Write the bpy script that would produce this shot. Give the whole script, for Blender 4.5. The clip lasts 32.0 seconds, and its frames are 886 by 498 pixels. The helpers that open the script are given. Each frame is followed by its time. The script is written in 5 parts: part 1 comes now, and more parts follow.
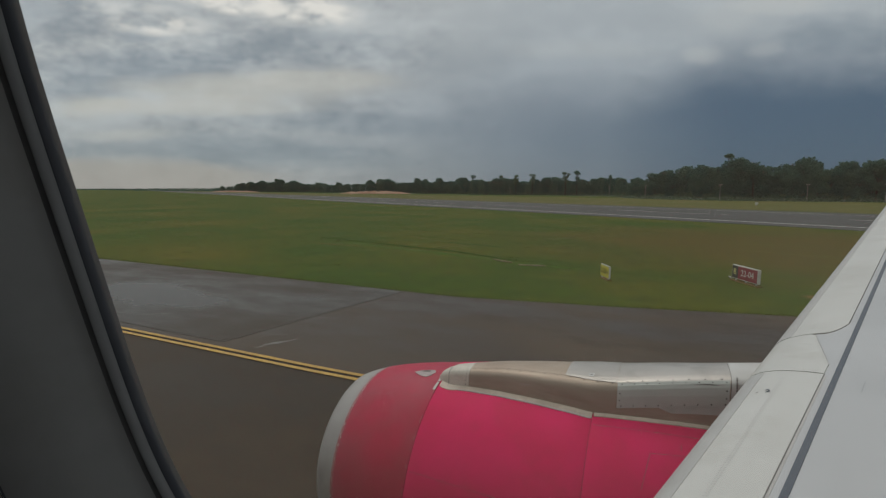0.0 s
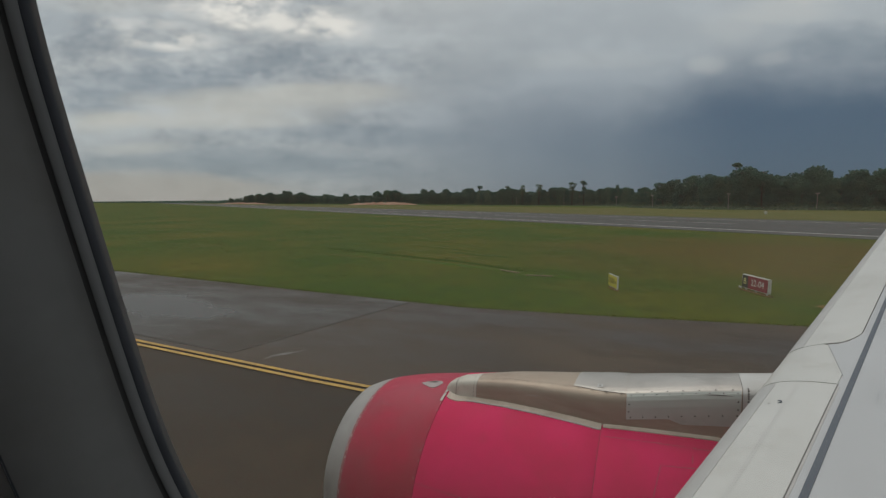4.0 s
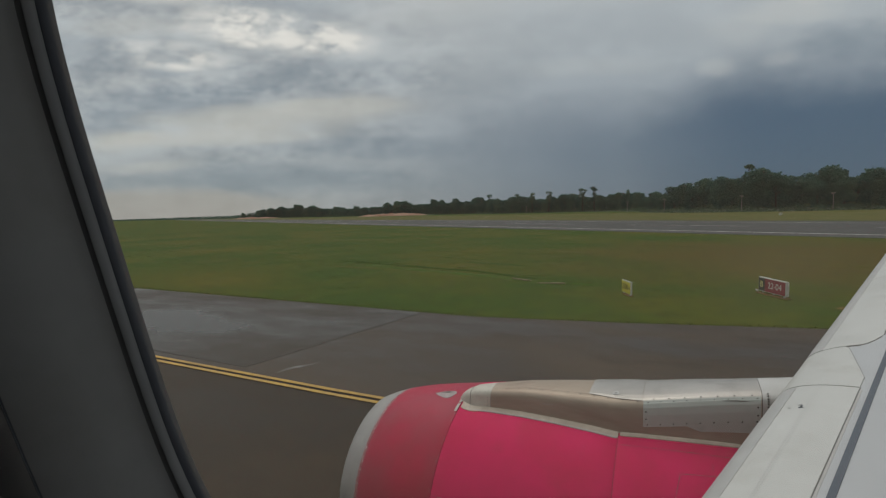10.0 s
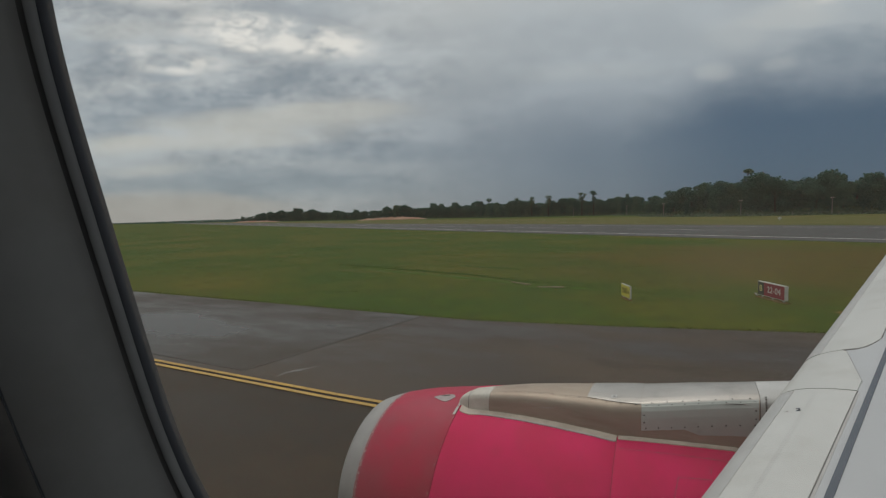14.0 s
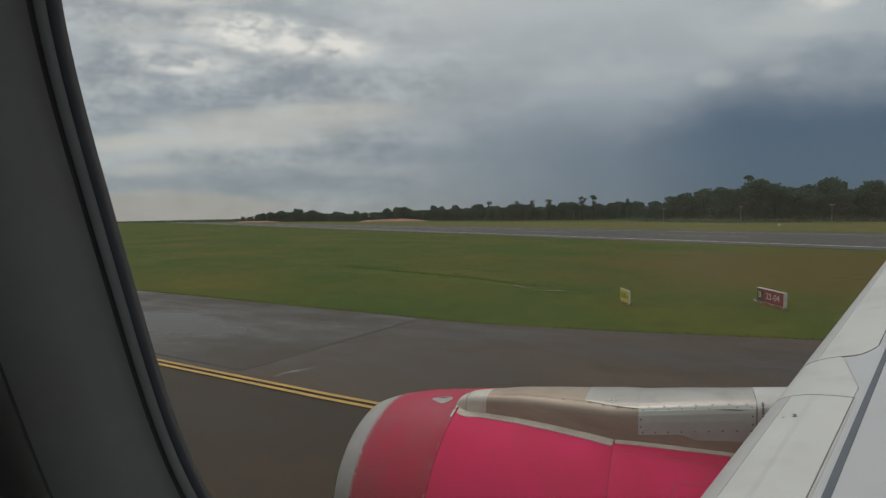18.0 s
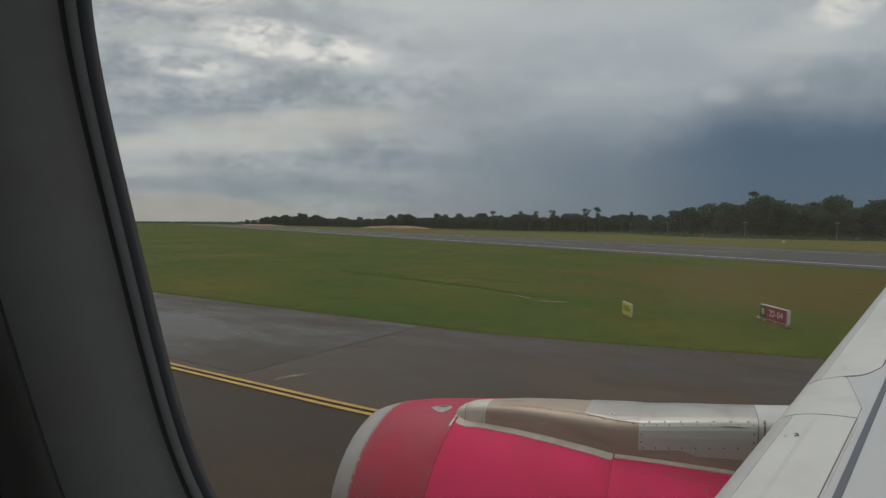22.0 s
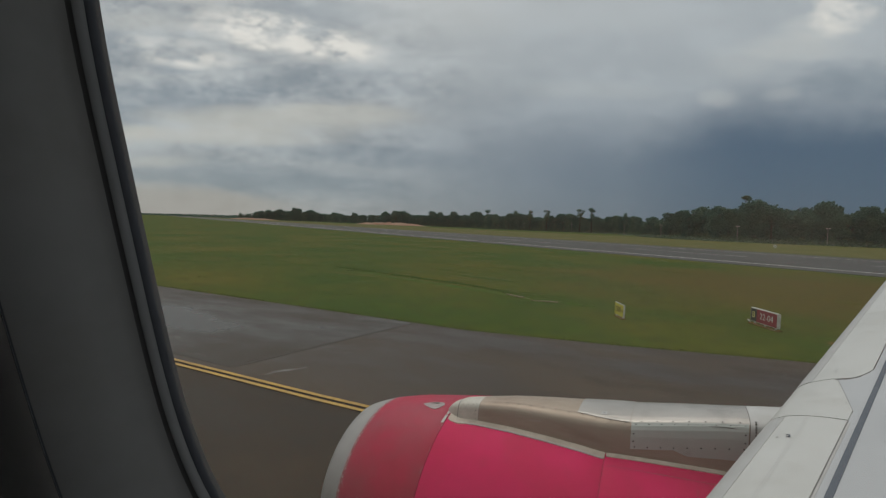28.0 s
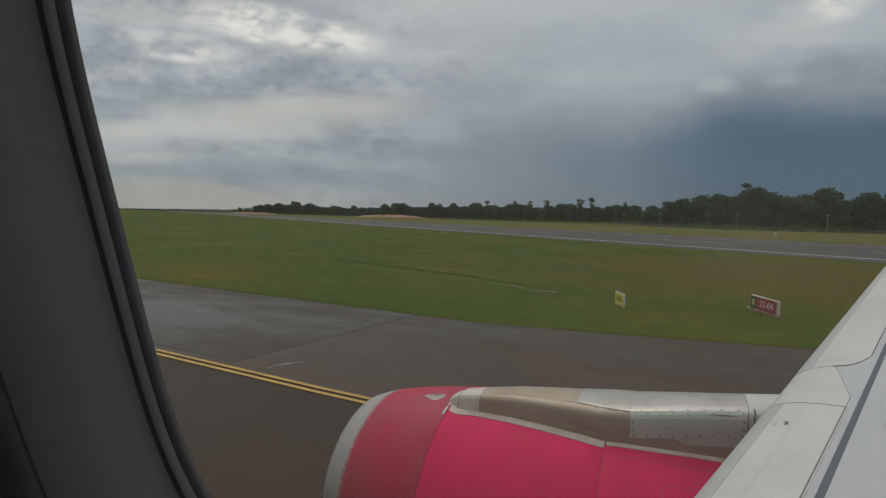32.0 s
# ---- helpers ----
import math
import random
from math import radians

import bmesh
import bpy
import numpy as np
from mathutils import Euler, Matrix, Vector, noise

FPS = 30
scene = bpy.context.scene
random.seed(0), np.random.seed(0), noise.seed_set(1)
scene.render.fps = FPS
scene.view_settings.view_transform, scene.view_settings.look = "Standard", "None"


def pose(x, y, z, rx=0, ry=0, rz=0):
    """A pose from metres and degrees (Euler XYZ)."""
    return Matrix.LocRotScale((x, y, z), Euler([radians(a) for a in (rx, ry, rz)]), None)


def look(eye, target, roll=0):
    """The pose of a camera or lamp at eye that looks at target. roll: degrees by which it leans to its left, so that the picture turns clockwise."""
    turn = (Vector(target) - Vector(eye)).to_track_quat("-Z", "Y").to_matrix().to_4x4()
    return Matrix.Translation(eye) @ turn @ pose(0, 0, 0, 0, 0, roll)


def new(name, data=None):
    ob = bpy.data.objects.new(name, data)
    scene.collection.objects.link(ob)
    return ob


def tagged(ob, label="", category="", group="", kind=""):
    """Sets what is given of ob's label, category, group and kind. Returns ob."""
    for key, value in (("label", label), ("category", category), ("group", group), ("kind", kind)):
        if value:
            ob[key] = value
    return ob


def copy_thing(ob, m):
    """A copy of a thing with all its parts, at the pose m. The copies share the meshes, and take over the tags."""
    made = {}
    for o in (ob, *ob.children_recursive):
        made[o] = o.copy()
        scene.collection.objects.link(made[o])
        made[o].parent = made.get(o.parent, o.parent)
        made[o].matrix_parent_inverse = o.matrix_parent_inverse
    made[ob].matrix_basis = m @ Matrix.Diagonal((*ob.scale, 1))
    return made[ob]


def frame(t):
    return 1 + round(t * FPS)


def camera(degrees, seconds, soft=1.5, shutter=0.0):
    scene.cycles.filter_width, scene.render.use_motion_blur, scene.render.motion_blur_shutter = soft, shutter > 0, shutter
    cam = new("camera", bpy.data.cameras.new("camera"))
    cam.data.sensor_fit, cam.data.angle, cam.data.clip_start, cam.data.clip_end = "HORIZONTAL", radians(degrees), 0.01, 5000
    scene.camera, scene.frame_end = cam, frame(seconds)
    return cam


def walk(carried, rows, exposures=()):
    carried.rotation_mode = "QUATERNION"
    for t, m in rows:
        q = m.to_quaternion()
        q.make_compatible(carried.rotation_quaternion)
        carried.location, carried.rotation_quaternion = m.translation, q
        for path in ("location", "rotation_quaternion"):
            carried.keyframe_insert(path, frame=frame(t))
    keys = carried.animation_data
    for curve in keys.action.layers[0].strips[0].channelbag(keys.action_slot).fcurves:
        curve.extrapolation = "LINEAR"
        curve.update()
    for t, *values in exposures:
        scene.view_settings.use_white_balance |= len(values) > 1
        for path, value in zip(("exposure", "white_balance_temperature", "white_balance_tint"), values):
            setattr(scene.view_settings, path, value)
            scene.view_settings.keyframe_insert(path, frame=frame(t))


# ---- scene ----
# ------------------------------------------------------------------ camera
cam = camera(86.0, 32.0, soft=1.25)
# seconds, x, y, z, tilt, roll, heading
PATH = [
    (0, -0.022, 0.030, 4.512, 83.09, -0.35, 24.99),
    (0.5, -0.028, 0.030, 4.510, 83.16, -0.29, 25.37),
    (1, -0.029, 0.030, 4.507, 83.18, -0.78, 25.62),
    (1.5, -0.026, 0.030, 4.505, 83.56, -0.86, 25.72),
    (2, -0.022, 0.030, 4.504, 83.66, -0.90, 25.77),
    (2.5, -0.031, 0.029, 4.503, 83.66, -0.91, 25.74),
    (3, -0.040, 0.028, 4.503, 83.66, -0.96, 25.66),
    (3.5, -0.030, 0.027, 4.505, 84.07, -0.61, 25.62),
    (5.5, -0.005, 0.023, 4.520, 84.82, 1.37, 26.53),
    (6, -0.011, 0.022, 4.523, 84.67, 1.63, 26.57),
    (6.5, -0.007, 0.022, 4.527, 84.89, 1.89, 26.64),
    (7, -0.002, 0.021, 4.529, 84.87, 2.12, 26.57),
    (7.5, -0.011, 0.020, 4.531, 84.77, 2.51, 26.55),
    (8, -0.019, 0.019, 4.530, 84.79, 2.02, 26.61),
    (8.5, -0.018, 0.019, 4.528, 84.94, 1.73, 26.69),
    (9, -0.016, 0.019, 4.522, 84.99, 1.29, 26.83),
    (9.5, -0.014, 0.020, 4.516, 85.25, 1.30, 26.97),
    (10, -0.011, 0.020, 4.510, 85.55, 1.44, 26.98),
    (10.5, -0.006, 0.021, 4.506, 85.52, 1.30, 26.86),
    (11, -0.000, 0.021, 4.503, 85.73, 0.87, 26.82),
    (11.5, -0.016, 0.021, 4.502, 85.76, 1.05, 26.57),
    (12, 0.021, 0.021, 4.503, 85.97, 1.43, 27.01),
    (12.5, -0.011, 0.019, 4.504, 86.24, 1.23, 26.79),
    (13, -0.003, 0.018, 4.505, 86.18, 1.57, 26.98),
    (13.5, -0.001, 0.017, 4.506, 86.09, 1.42, 27.07),
    (14, 0.000, 0.015, 4.506, 86.01, 1.36, 26.93),
    (14.5, 0.001, 0.013, 4.505, 86.09, 1.28, 26.96),
    (16.5, -0.000, 0.010, 4.501, 86.27, 0.86, 27.01),
    (17, 0.019, 0.010, 4.502, 86.51, 1.07, 27.05),
    (17.5, 0.021, 0.010, 4.502, 86.47, 0.57, 27.00),
    (18, 0.007, 0.009, 4.503, 86.31, 0.64, 26.94),
    (18.5, -0.012, 0.008, 4.505, 86.12, 0.54, 26.81),
    (19, -0.018, 0.007, 4.506, 86.46, -0.08, 26.60),
    (19.5, -0.025, 0.006, 4.506, 86.60, -0.38, 26.65),
    (20, -0.004, 0.006, 4.507, 86.97, -0.43, 26.98),
    (20.5, -0.006, 0.005, 4.507, 87.12, -0.69, 27.18),
    (21, -0.008, 0.004, 4.507, 87.14, -0.74, 27.18),
    (21.5, -0.006, 0.003, 4.506, 87.31, -0.76, 27.16),
    (22, 0.004, 0.002, 4.505, 87.28, -0.85, 27.35),
    (22.5, 0.001, 0.001, 4.504, 87.29, -0.82, 27.34),
    (23, -0.002, 0.001, 4.502, 87.34, -0.92, 27.25),
    (23.5, -0.004, 0.001, 4.500, 87.30, -1.10, 27.18),
    (24, -0.005, 0.001, 4.498, 87.42, -1.31, 27.15),
    (24.5, -0.006, 0.002, 4.496, 87.24, -1.28, 27.12),
    (25, -0.006, 0.003, 4.494, 87.20, -1.44, 27.09),
    (25.5, -0.008, 0.004, 4.492, 87.14, -1.42, 26.99),
    (27.5, -0.015, 0.008, 4.489, 86.98, -1.89, 26.89),
    (28, -0.016, 0.009, 4.489, 87.03, -2.02, 26.71),
    (28.5, -0.013, 0.010, 4.490, 86.92, -2.11, 26.65),
    (29, -0.010, 0.010, 4.490, 86.85, -2.19, 26.64),
    (29.5, -0.014, 0.011, 4.492, 86.58, -2.11, 26.61),
    (30, -0.018, 0.012, 4.493, 86.61, -1.92, 26.55),
    (30.5, -0.010, 0.013, 4.494, 86.47, -1.98, 26.65),
    (31, -0.002, 0.013, 4.495, 86.14, -1.73, 26.65),
    (31.5, -0.005, 0.014, 4.496, 86.09, -1.53, 26.65),
    (32, -0.006, 0.014, 4.497, 86.02, -1.26, 26.66),
]

walk(cam, [(r[0], pose(*r[1:])) for r in PATH])

# ------------------------------------------------------------------ sky and sun
SUN_DIR = Vector((-0.45, 0.35, 0.82)).normalized()


def node(tree, kind, **values):
    n = tree.nodes.new(kind)
    for key, value in values.items():
        if key in n.inputs:
            n.inputs[key].default_value = value
    return n


def build_world():
    world = bpy.data.worlds.new("overcast_sky")
    scene.world = world
    world.use_nodes = True
    tree = world.node_tree
    nodes, link = tree.nodes, tree.links.new
    nodes.clear()
    out, bg = nodes.new("ShaderNodeOutputWorld"), nodes.new("ShaderNodeBackground")
    coord = nodes.new("ShaderNodeTexCoord")
    sep = nodes.new("ShaderNodeSeparateXYZ")
    link(coord.outputs["Generated"], sep.inputs[0])

    def calc(op, a, b=None, clamp=False):
        n = nodes.new("ShaderNodeMath")
        n.operation, n.use_clamp = op, clamp
        for i, v in enumerate((a, b)):
            if v is None:
                continue
            if isinstance(v, (int, float)):
                n.inputs[i].default_value = v
            else:
                link(v, n.inputs[i])
        return n.outputs[0]

    def ramp(value, lo, hi, a=0.0, b=1.0):
        n = nodes.new("ShaderNodeMapRange")
        n.interpolation_type = "SMOOTHSTEP"
        link(value, n.inputs["Value"])
        for key, v in (("From Min", lo), ("From Max", hi), ("To Min", a), ("To Max", b)):
            n.inputs[key].default_value = v
        return n.outputs["Result"]

    def blend(f, a, b):
        n = nodes.new("ShaderNodeMix")
        n.data_type = "RGBA"
        if isinstance(f, float):
            n.inputs[0].default_value = f
        else:
            link(f, n.inputs[0])
        for sock, v in ((n.inputs[6], a), (n.inputs[7], b)):
            if isinstance(v, tuple):
                sock.default_value = (*v, 1)
            else:
                link(v, sock)
        return n.outputs[2]

    x, y, z = sep.outputs
    up = calc("MAXIMUM", z, 0.0)

    def sums(a, fa, b, fb):
        return calc("ADD", calc("MULTIPLY", a, fa), calc("MULTIPLY", b, fb))

    # compass of the sky beside the runway: ahead looks over the woods, u counts to the east, v upwards
    ahead = sums(x, -0.457, y, 0.889)
    near = calc("MAXIMUM", ahead, 0.12)
    u = calc("MULTIPLY", calc("DIVIDE", sums(x, 0.889, y, 0.457), near), 10.0)
    v = calc("MULTIPLY", calc("DIVIDE", up, near), 10.0)

    def cloud_noise(su, sv, shift, detail, rough=0.55, distort=0.0):
        at = nodes.new("ShaderNodeCombineXYZ")
        link(calc("MULTIPLY", u, su), at.inputs[0])
        link(calc("MULTIPLY", v, sv), at.inputs[1])
        at.inputs[2].default_value = shift
        n = node(tree, "ShaderNodeTexNoise", Scale=1.0, Detail=detail, Roughness=rough, Distortion=distort)
        link(at.outputs[0], n.inputs["Vector"])
        return n.outputs["Fac"]

    big = cloud_noise(0.42, 1.0, 3.1, 5.0)
    drift = cloud_noise(0.35, 0.9, 7.7, 4.0)
    wisp = sums(cloud_noise(0.95, 1.9, 1.3, 7.0, 0.62, 0.2), 0.62, cloud_noise(2.5, 4.8, 5.5, 7.0, 0.62, 0.1), 0.38)
    tuft = cloud_noise(1.4, 2.7, 9.4, 8.0, 0.60, 0.1)
    uw = calc("ADD", u, calc("MULTIPLY", calc("SUBTRACT", big, 0.5), 1.4))
    vw = calc("ADD", v, calc("MULTIPLY", calc("SUBTRACT", drift, 0.5), 0.45))

    def lobe(u0, v0, wu, wv, ragged=2.2):
        qu = calc("POWER", calc("ABSOLUTE", calc("DIVIDE", calc("SUBTRACT", uw, u0), wu)), 2.0)
        qv = calc("POWER", calc("ABSOLUTE", calc("DIVIDE", calc("SUBTRACT", vw, v0), wv)), 2.0)
        return ramp(calc("ADD", calc("ADD", qu, qv), calc("MULTIPLY", calc("SUBTRACT", wisp, 0.5), ragged)), 1.7, -0.3)

    def lay(colour, under, *lobes, most=1.0, ragged=2.2, gaps=None):
        total = 0.0
        for l in lobes:
            total = calc("ADD", lobe(*l[:4], ragged), total) if len(l) == 4 else calc("ADD", calc("MULTIPLY", lobe(*l[:4], ragged), l[4]), total)
        total = calc("MINIMUM", total, 1.0)
        if gaps:
            total = calc("MULTIPLY", total, ramp(tuft, *gaps))
        return blend(calc("MULTIPLY", total, most), under, colour)

    west = ramp(u, 1.5, -2.5)
    # broken cloud to the west, an even veil in the middle
    mottle = calc("ADD", calc("MULTIPLY", calc("MULTIPLY", calc("SUBTRACT", wisp, 0.5), 1.5), calc("ADD", calc("MULTIPLY", west, 0.8), 0.2)), 0.5)
    deck = blend(ramp(mottle, 0.22, 0.78), (0.270, 0.305, 0.325), (0.455, 0.475, 0.472))
    deck = blend(ramp(sums(big, 0.6, wisp, 0.4), 0.42, 0.64), deck, (0.462, 0.496, 0.508))
    deck = blend(calc("MULTIPLY", ramp(v, 2.4, 0.3), 0.62), deck, (0.255, 0.288, 0.308))
    deck = blend(calc("MULTIPLY", calc("MULTIPLY", ramp(v, 2.6, 4.4), ramp(u, -5.5, -2.5)), 0.45), deck, (0.535, 0.560, 0.565))
    deck = blend(calc("MULTIPLY", ramp(u, -1.5, 3.5), 0.40), deck, (0.330, 0.385, 0.430))
    # slate bases
    deck = lay((0.185, 0.235, 0.276), deck, (-5.64, 2.40, 2.2, 0.32), (-6.77, 1.96, 1, 0.3, 0.9), (-5.62, 2.99, 0.6, 0.14, 0.8), (-2.19, 2.98, 1.7, 0.17, 0.6), (-2.55, 4.24, 1.8, 0.26, 0.6), (-3.02, 2.68, 2.6, 0.2, 0.6), (-4.57, 0.83, 3.6, 0.28, 0.9), (-1.48, 1.37, 2.2, 0.25, 0.7), (-2.67, 0.63, 2.6, 0.25, 0.8), (-7.13, 3.48, 0.9, 0.6, 0.6), (8.64, 3.29, 1.5, 0.4, 0.9),
               most=0.66, ragged=2.2)
    # cream-lit bands and the thin bright breaks above them
    deck = lay((0.520, 0.512, 0.460), deck, (-3.38, 2.08, 2.8, 0.28), (-4.57, 1.67, 2.2, 0.22, 0.9), (-6.54, 1.64, 0.9, 0.25, 0.6), (-6.00, 1.05, 1, 0.14, 0.5), (-1.95, 2.22, 1.4, 0.2, 0.6), (-6.36, 3.91, 1.2, 0.2, 0.5), most=0.70, ragged=2.6)
    # the storm: a dark blue rain curtain over the eastern woods with a firm upper edge
    rim = calc("MINIMUM", calc("ADD", calc("MULTIPLY", u, 0.05), 2.70), calc("ADD", calc("MULTIPLY", u, 0.28), 1.35))
    below = calc("ADD", calc("SUBTRACT", v, rim), calc("MULTIPLY", calc("SUBTRACT", sums(drift, 0.6, wisp, 0.4), 0.5), 0.9))
    firm = calc("MULTIPLY", ramp(below, 0.55, -1.25), ramp(u, -2.5, 7.0))
    soft = calc("MULTIPLY", calc("MULTIPLY", ramp(u, -4.0, 4.0), ramp(v, 3.5, 1.0)), 0.72)
    deck = blend(calc("MAXIMUM", soft, calc("MULTIPLY", firm, 0.97)), deck, (0.046, 0.088, 0.144))
    # lit edges of the nearer cloud
    deck = lay((0.560, 0.575, 0.555), deck, (7.21, 3.95, 1.2, 0.3, 0.8), (7.81, 4.35, 0.9, 0.3, 0.8), (5.74, 2.83, 0.4, 0.24, 0.6), (6.02, 3.61, 0.7, 0.3, 0.4), (7.04, 2.94, 0.4, 0.16, 0.35), (3.17, 2.92, 1.6, 0.25, 0.35), (2.57, 4.57, 3, 0.5, 0.35), (-0.29, 4.29, 2, 0.5, 0.4),
               most=0.6, ragged=3.0)
    deck = lay((0.800, 0.780, 0.720), deck, (-4.10, 3.98, 1.2, 0.34), (-3.32, 3.75, 1.2, 0.34), (-2.61, 3.59, 1.2, 0.34, 0.9), (-1.83, 3.44, 0.91, 0.24, 0.7), (-5.23, 3.20, 1, 0.2), (-5.40, 4.65, 1.3, 0.34, 0.8), (-5.94, 3.52, 1.2, 0.14, 0.5), (8.23, 4.68, 0.65, 0.51, 0.9),
               most=0.95, ragged=3.0, gaps=(0.36, 0.62))
    # pale strip under the cloud edge far along the runway
    pale = calc("MULTIPLY", ramp(calc("ADD", vw, calc("MULTIPLY", u, 0.05)), 0.36, 0.10), ramp(u, -2.0, -4.4))
    deck = blend(calc("MULTIPLY", pale, 0.8), deck, (0.325, 0.320, 0.300))
    grain = nodes.new("ShaderNodeVectorMath")
    grain.operation = "SCALE"
    link(deck, grain.inputs[0])
    link(ramp(wisp, 0.32, 0.68, 0.95, 1.05), grain.inputs["Scale"])
    deck = blend(calc("ADD", calc("MULTIPLY", west, 0.8), 0.2), deck, grain.outputs[0])
    # even cloud behind, and thinner, brighter cloud overhead
    deck = blend(ramp(ahead, 0.40, 0.12), deck, (0.42, 0.43, 0.43))
    zen = blend(ramp(up, 0.45, 0.9), deck, (0.60, 0.60, 0.59))
    sky = nodes.new("ShaderNodeTexSky")
    sky.sky_type, sky.sun_disc = "NISHITA", False
    sky.sun_elevation = math.asin(SUN_DIR.z)
    sky.sun_rotation = math.atan2(SUN_DIR.x, SUN_DIR.y)
    clear = nodes.new("ShaderNodeVectorMath")
    clear.operation = "SCALE"
    link(sky.outputs[0], clear.inputs[0])
    clear.inputs["Scale"].default_value = 0.10
    total = blend(0.94, clear.outputs[0], zen)
    link(total, bg.inputs[0])
    bg.inputs[1].default_value = 1.0
    link(bg.outputs[0], out.inputs[0])


build_world()
sun = new("sun", bpy.data.lights.new("sun", "SUN"))
sun.data.energy, sun.data.angle, sun.data.color = 0.62, radians(25), (1.0, 0.96, 0.9)
sun.matrix_world = look((0, 0, 60), Vector((0, 0, 60)) - SUN_DIR)

# ------------------------------------------------------------------ materials


def surface(name, c1, c2, scale=4.0, rough=0.5, metal=0.0, bump=0.0, bump_scale=60.0, lo=0.35, hi=0.65,
            fine=0.0, fine_scale=40.0, coat=0.0, rough2=None, stretch=(1, 1, 1), third=None, third_at=(0.6, 0.7), third_scale=0.6, spec=0.5, dry=None):
    m = bpy.data.materials.new(name)
    m.use_nodes = True
    tree = m.node_tree
    nodes, link = tree.nodes, tree.links.new
    p = nodes["Principled BSDF"]
    coord, mapping = nodes.new("ShaderNodeTexCoord"), nodes.new("ShaderNodeMapping")
    mapping.inputs["Scale"].default_value = stretch
    link(coord.outputs["Object"], mapping.inputs[0])
    n = node(tree, "ShaderNodeTexNoise", Scale=scale, Detail=6.0, Roughness=0.6)
    link(mapping.outputs[0], n.inputs["Vector"])
    mr = nodes.new("ShaderNodeMapRange")
    mr.inputs[1].default_value, mr.inputs[2].default_value = lo, hi
    link(n.outputs["Fac"], mr.inputs[0])
    mix = nodes.new("ShaderNodeMix")
    mix.data_type = "RGBA"
    mix.inputs[6].default_value, mix.inputs[7].default_value = (*c1, 1), (*c2, 1)
    link(mr.outputs[0], mix.inputs[0])
    colour = mix.outputs[2]
    if third:
        n3 = node(tree, "ShaderNodeTexNoise", Scale=third_scale, Detail=7.0, Roughness=0.65)
        link(mapping.outputs[0], n3.inputs["Vector"])
        r3 = nodes.new("ShaderNodeMapRange")
        r3.inputs[1].default_value, r3.inputs[2].default_value = third_at
        link(n3.outputs["Fac"], r3.inputs[0])
        m3 = nodes.new("ShaderNodeMix")
        m3.data_type = "RGBA"
        link(r3.outputs[0], m3.inputs[0])
        link(colour, m3.inputs[6])
        m3.inputs[7].default_value = (*third, 1)
        colour = m3.outputs[2]
    if dry:
        # a worn, dried-out stretch with a ragged edge: middle, half length and width, colour
        (cx, cy), (rx, ry), tint = dry
        place = nodes.new("ShaderNodeMapping")
        place.inputs["Location"].default_value = (-cx / rx, -cy / ry, 0)
        place.inputs["Scale"].default_value = (1 / rx, 1 / ry, 1)
        link(coord.outputs["Object"], place.inputs[0])
        far = nodes.new("ShaderNodeVectorMath")
        far.operation = "LENGTH"
        link(place.outputs[0], far.inputs[0])
        ragged = node(tree, "ShaderNodeTexNoise", Scale=0.09, Detail=6.0, Roughness=0.6)
        link(coord.outputs["Object"], ragged.inputs["Vector"])
        both = nodes.new("ShaderNodeMath")
        both.operation = "ADD"
        link(far.outputs["Value"], both.inputs[0])
        link(ragged.outputs["Fac"], both.inputs[1])
        rd = nodes.new("ShaderNodeMapRange")
        rd.interpolation_type = "SMOOTHSTEP"
        for i, v in enumerate((0.75, 1.75, 0.85, 0.0)):
            rd.inputs[i + 1].default_value = v
        link(both.outputs[0], rd.inputs[0])
        md = nodes.new("ShaderNodeMix")
        md.data_type = "RGBA"
        link(rd.outputs[0], md.inputs[0])
        link(colour, md.inputs[6])
        md.inputs[7].default_value = (*tint, 1)
        colour = md.outputs[2]
    if fine:
        nf = node(tree, "ShaderNodeTexNoise", Scale=fine_scale, Detail=4.0)
        link(mapping.outputs[0], nf.inputs["Vector"])
        rf = nodes.new("ShaderNodeMapRange")
        rf.inputs[3].default_value, rf.inputs[4].default_value = 1 - fine, 1 + fine
        link(nf.outputs["Fac"], rf.inputs[0])
        vm = nodes.new("ShaderNodeVectorMath")
        vm.operation = "SCALE"
        link(colour, vm.inputs[0])
        link(rf.outputs[0], vm.inputs["Scale"])
        colour = vm.outputs[0]
    link(colour, p.inputs["Base Color"])
    p.inputs["Metallic"].default_value = metal
    p.inputs["Specular IOR Level"].default_value = spec
    p.inputs["Coat Weight"].default_value = coat
    if rough2 is None:
        p.inputs["Roughness"].default_value = rough
    else:
        rr = nodes.new("ShaderNodeMapRange")
        rr.inputs[1].default_value, rr.inputs[2].default_value = lo, hi
        rr.inputs[3].default_value, rr.inputs[4].default_value = rough, rough2
        link(n.outputs["Fac"], rr.inputs[0])
        link(rr.outputs[0], p.inputs["Roughness"])
    if bump:
        nb = node(tree, "ShaderNodeTexNoise", Scale=bump_scale, Detail=5.0)
        link(mapping.outputs[0], nb.inputs["Vector"])
        bp = node(tree, "ShaderNodeBump", Strength=bump)
        bp.inputs["Distance"].default_value = 0.02
        link(nb.outputs["Fac"], bp.inputs["Height"])
        link(bp.outputs[0], p.inputs["Normal"])
    return m


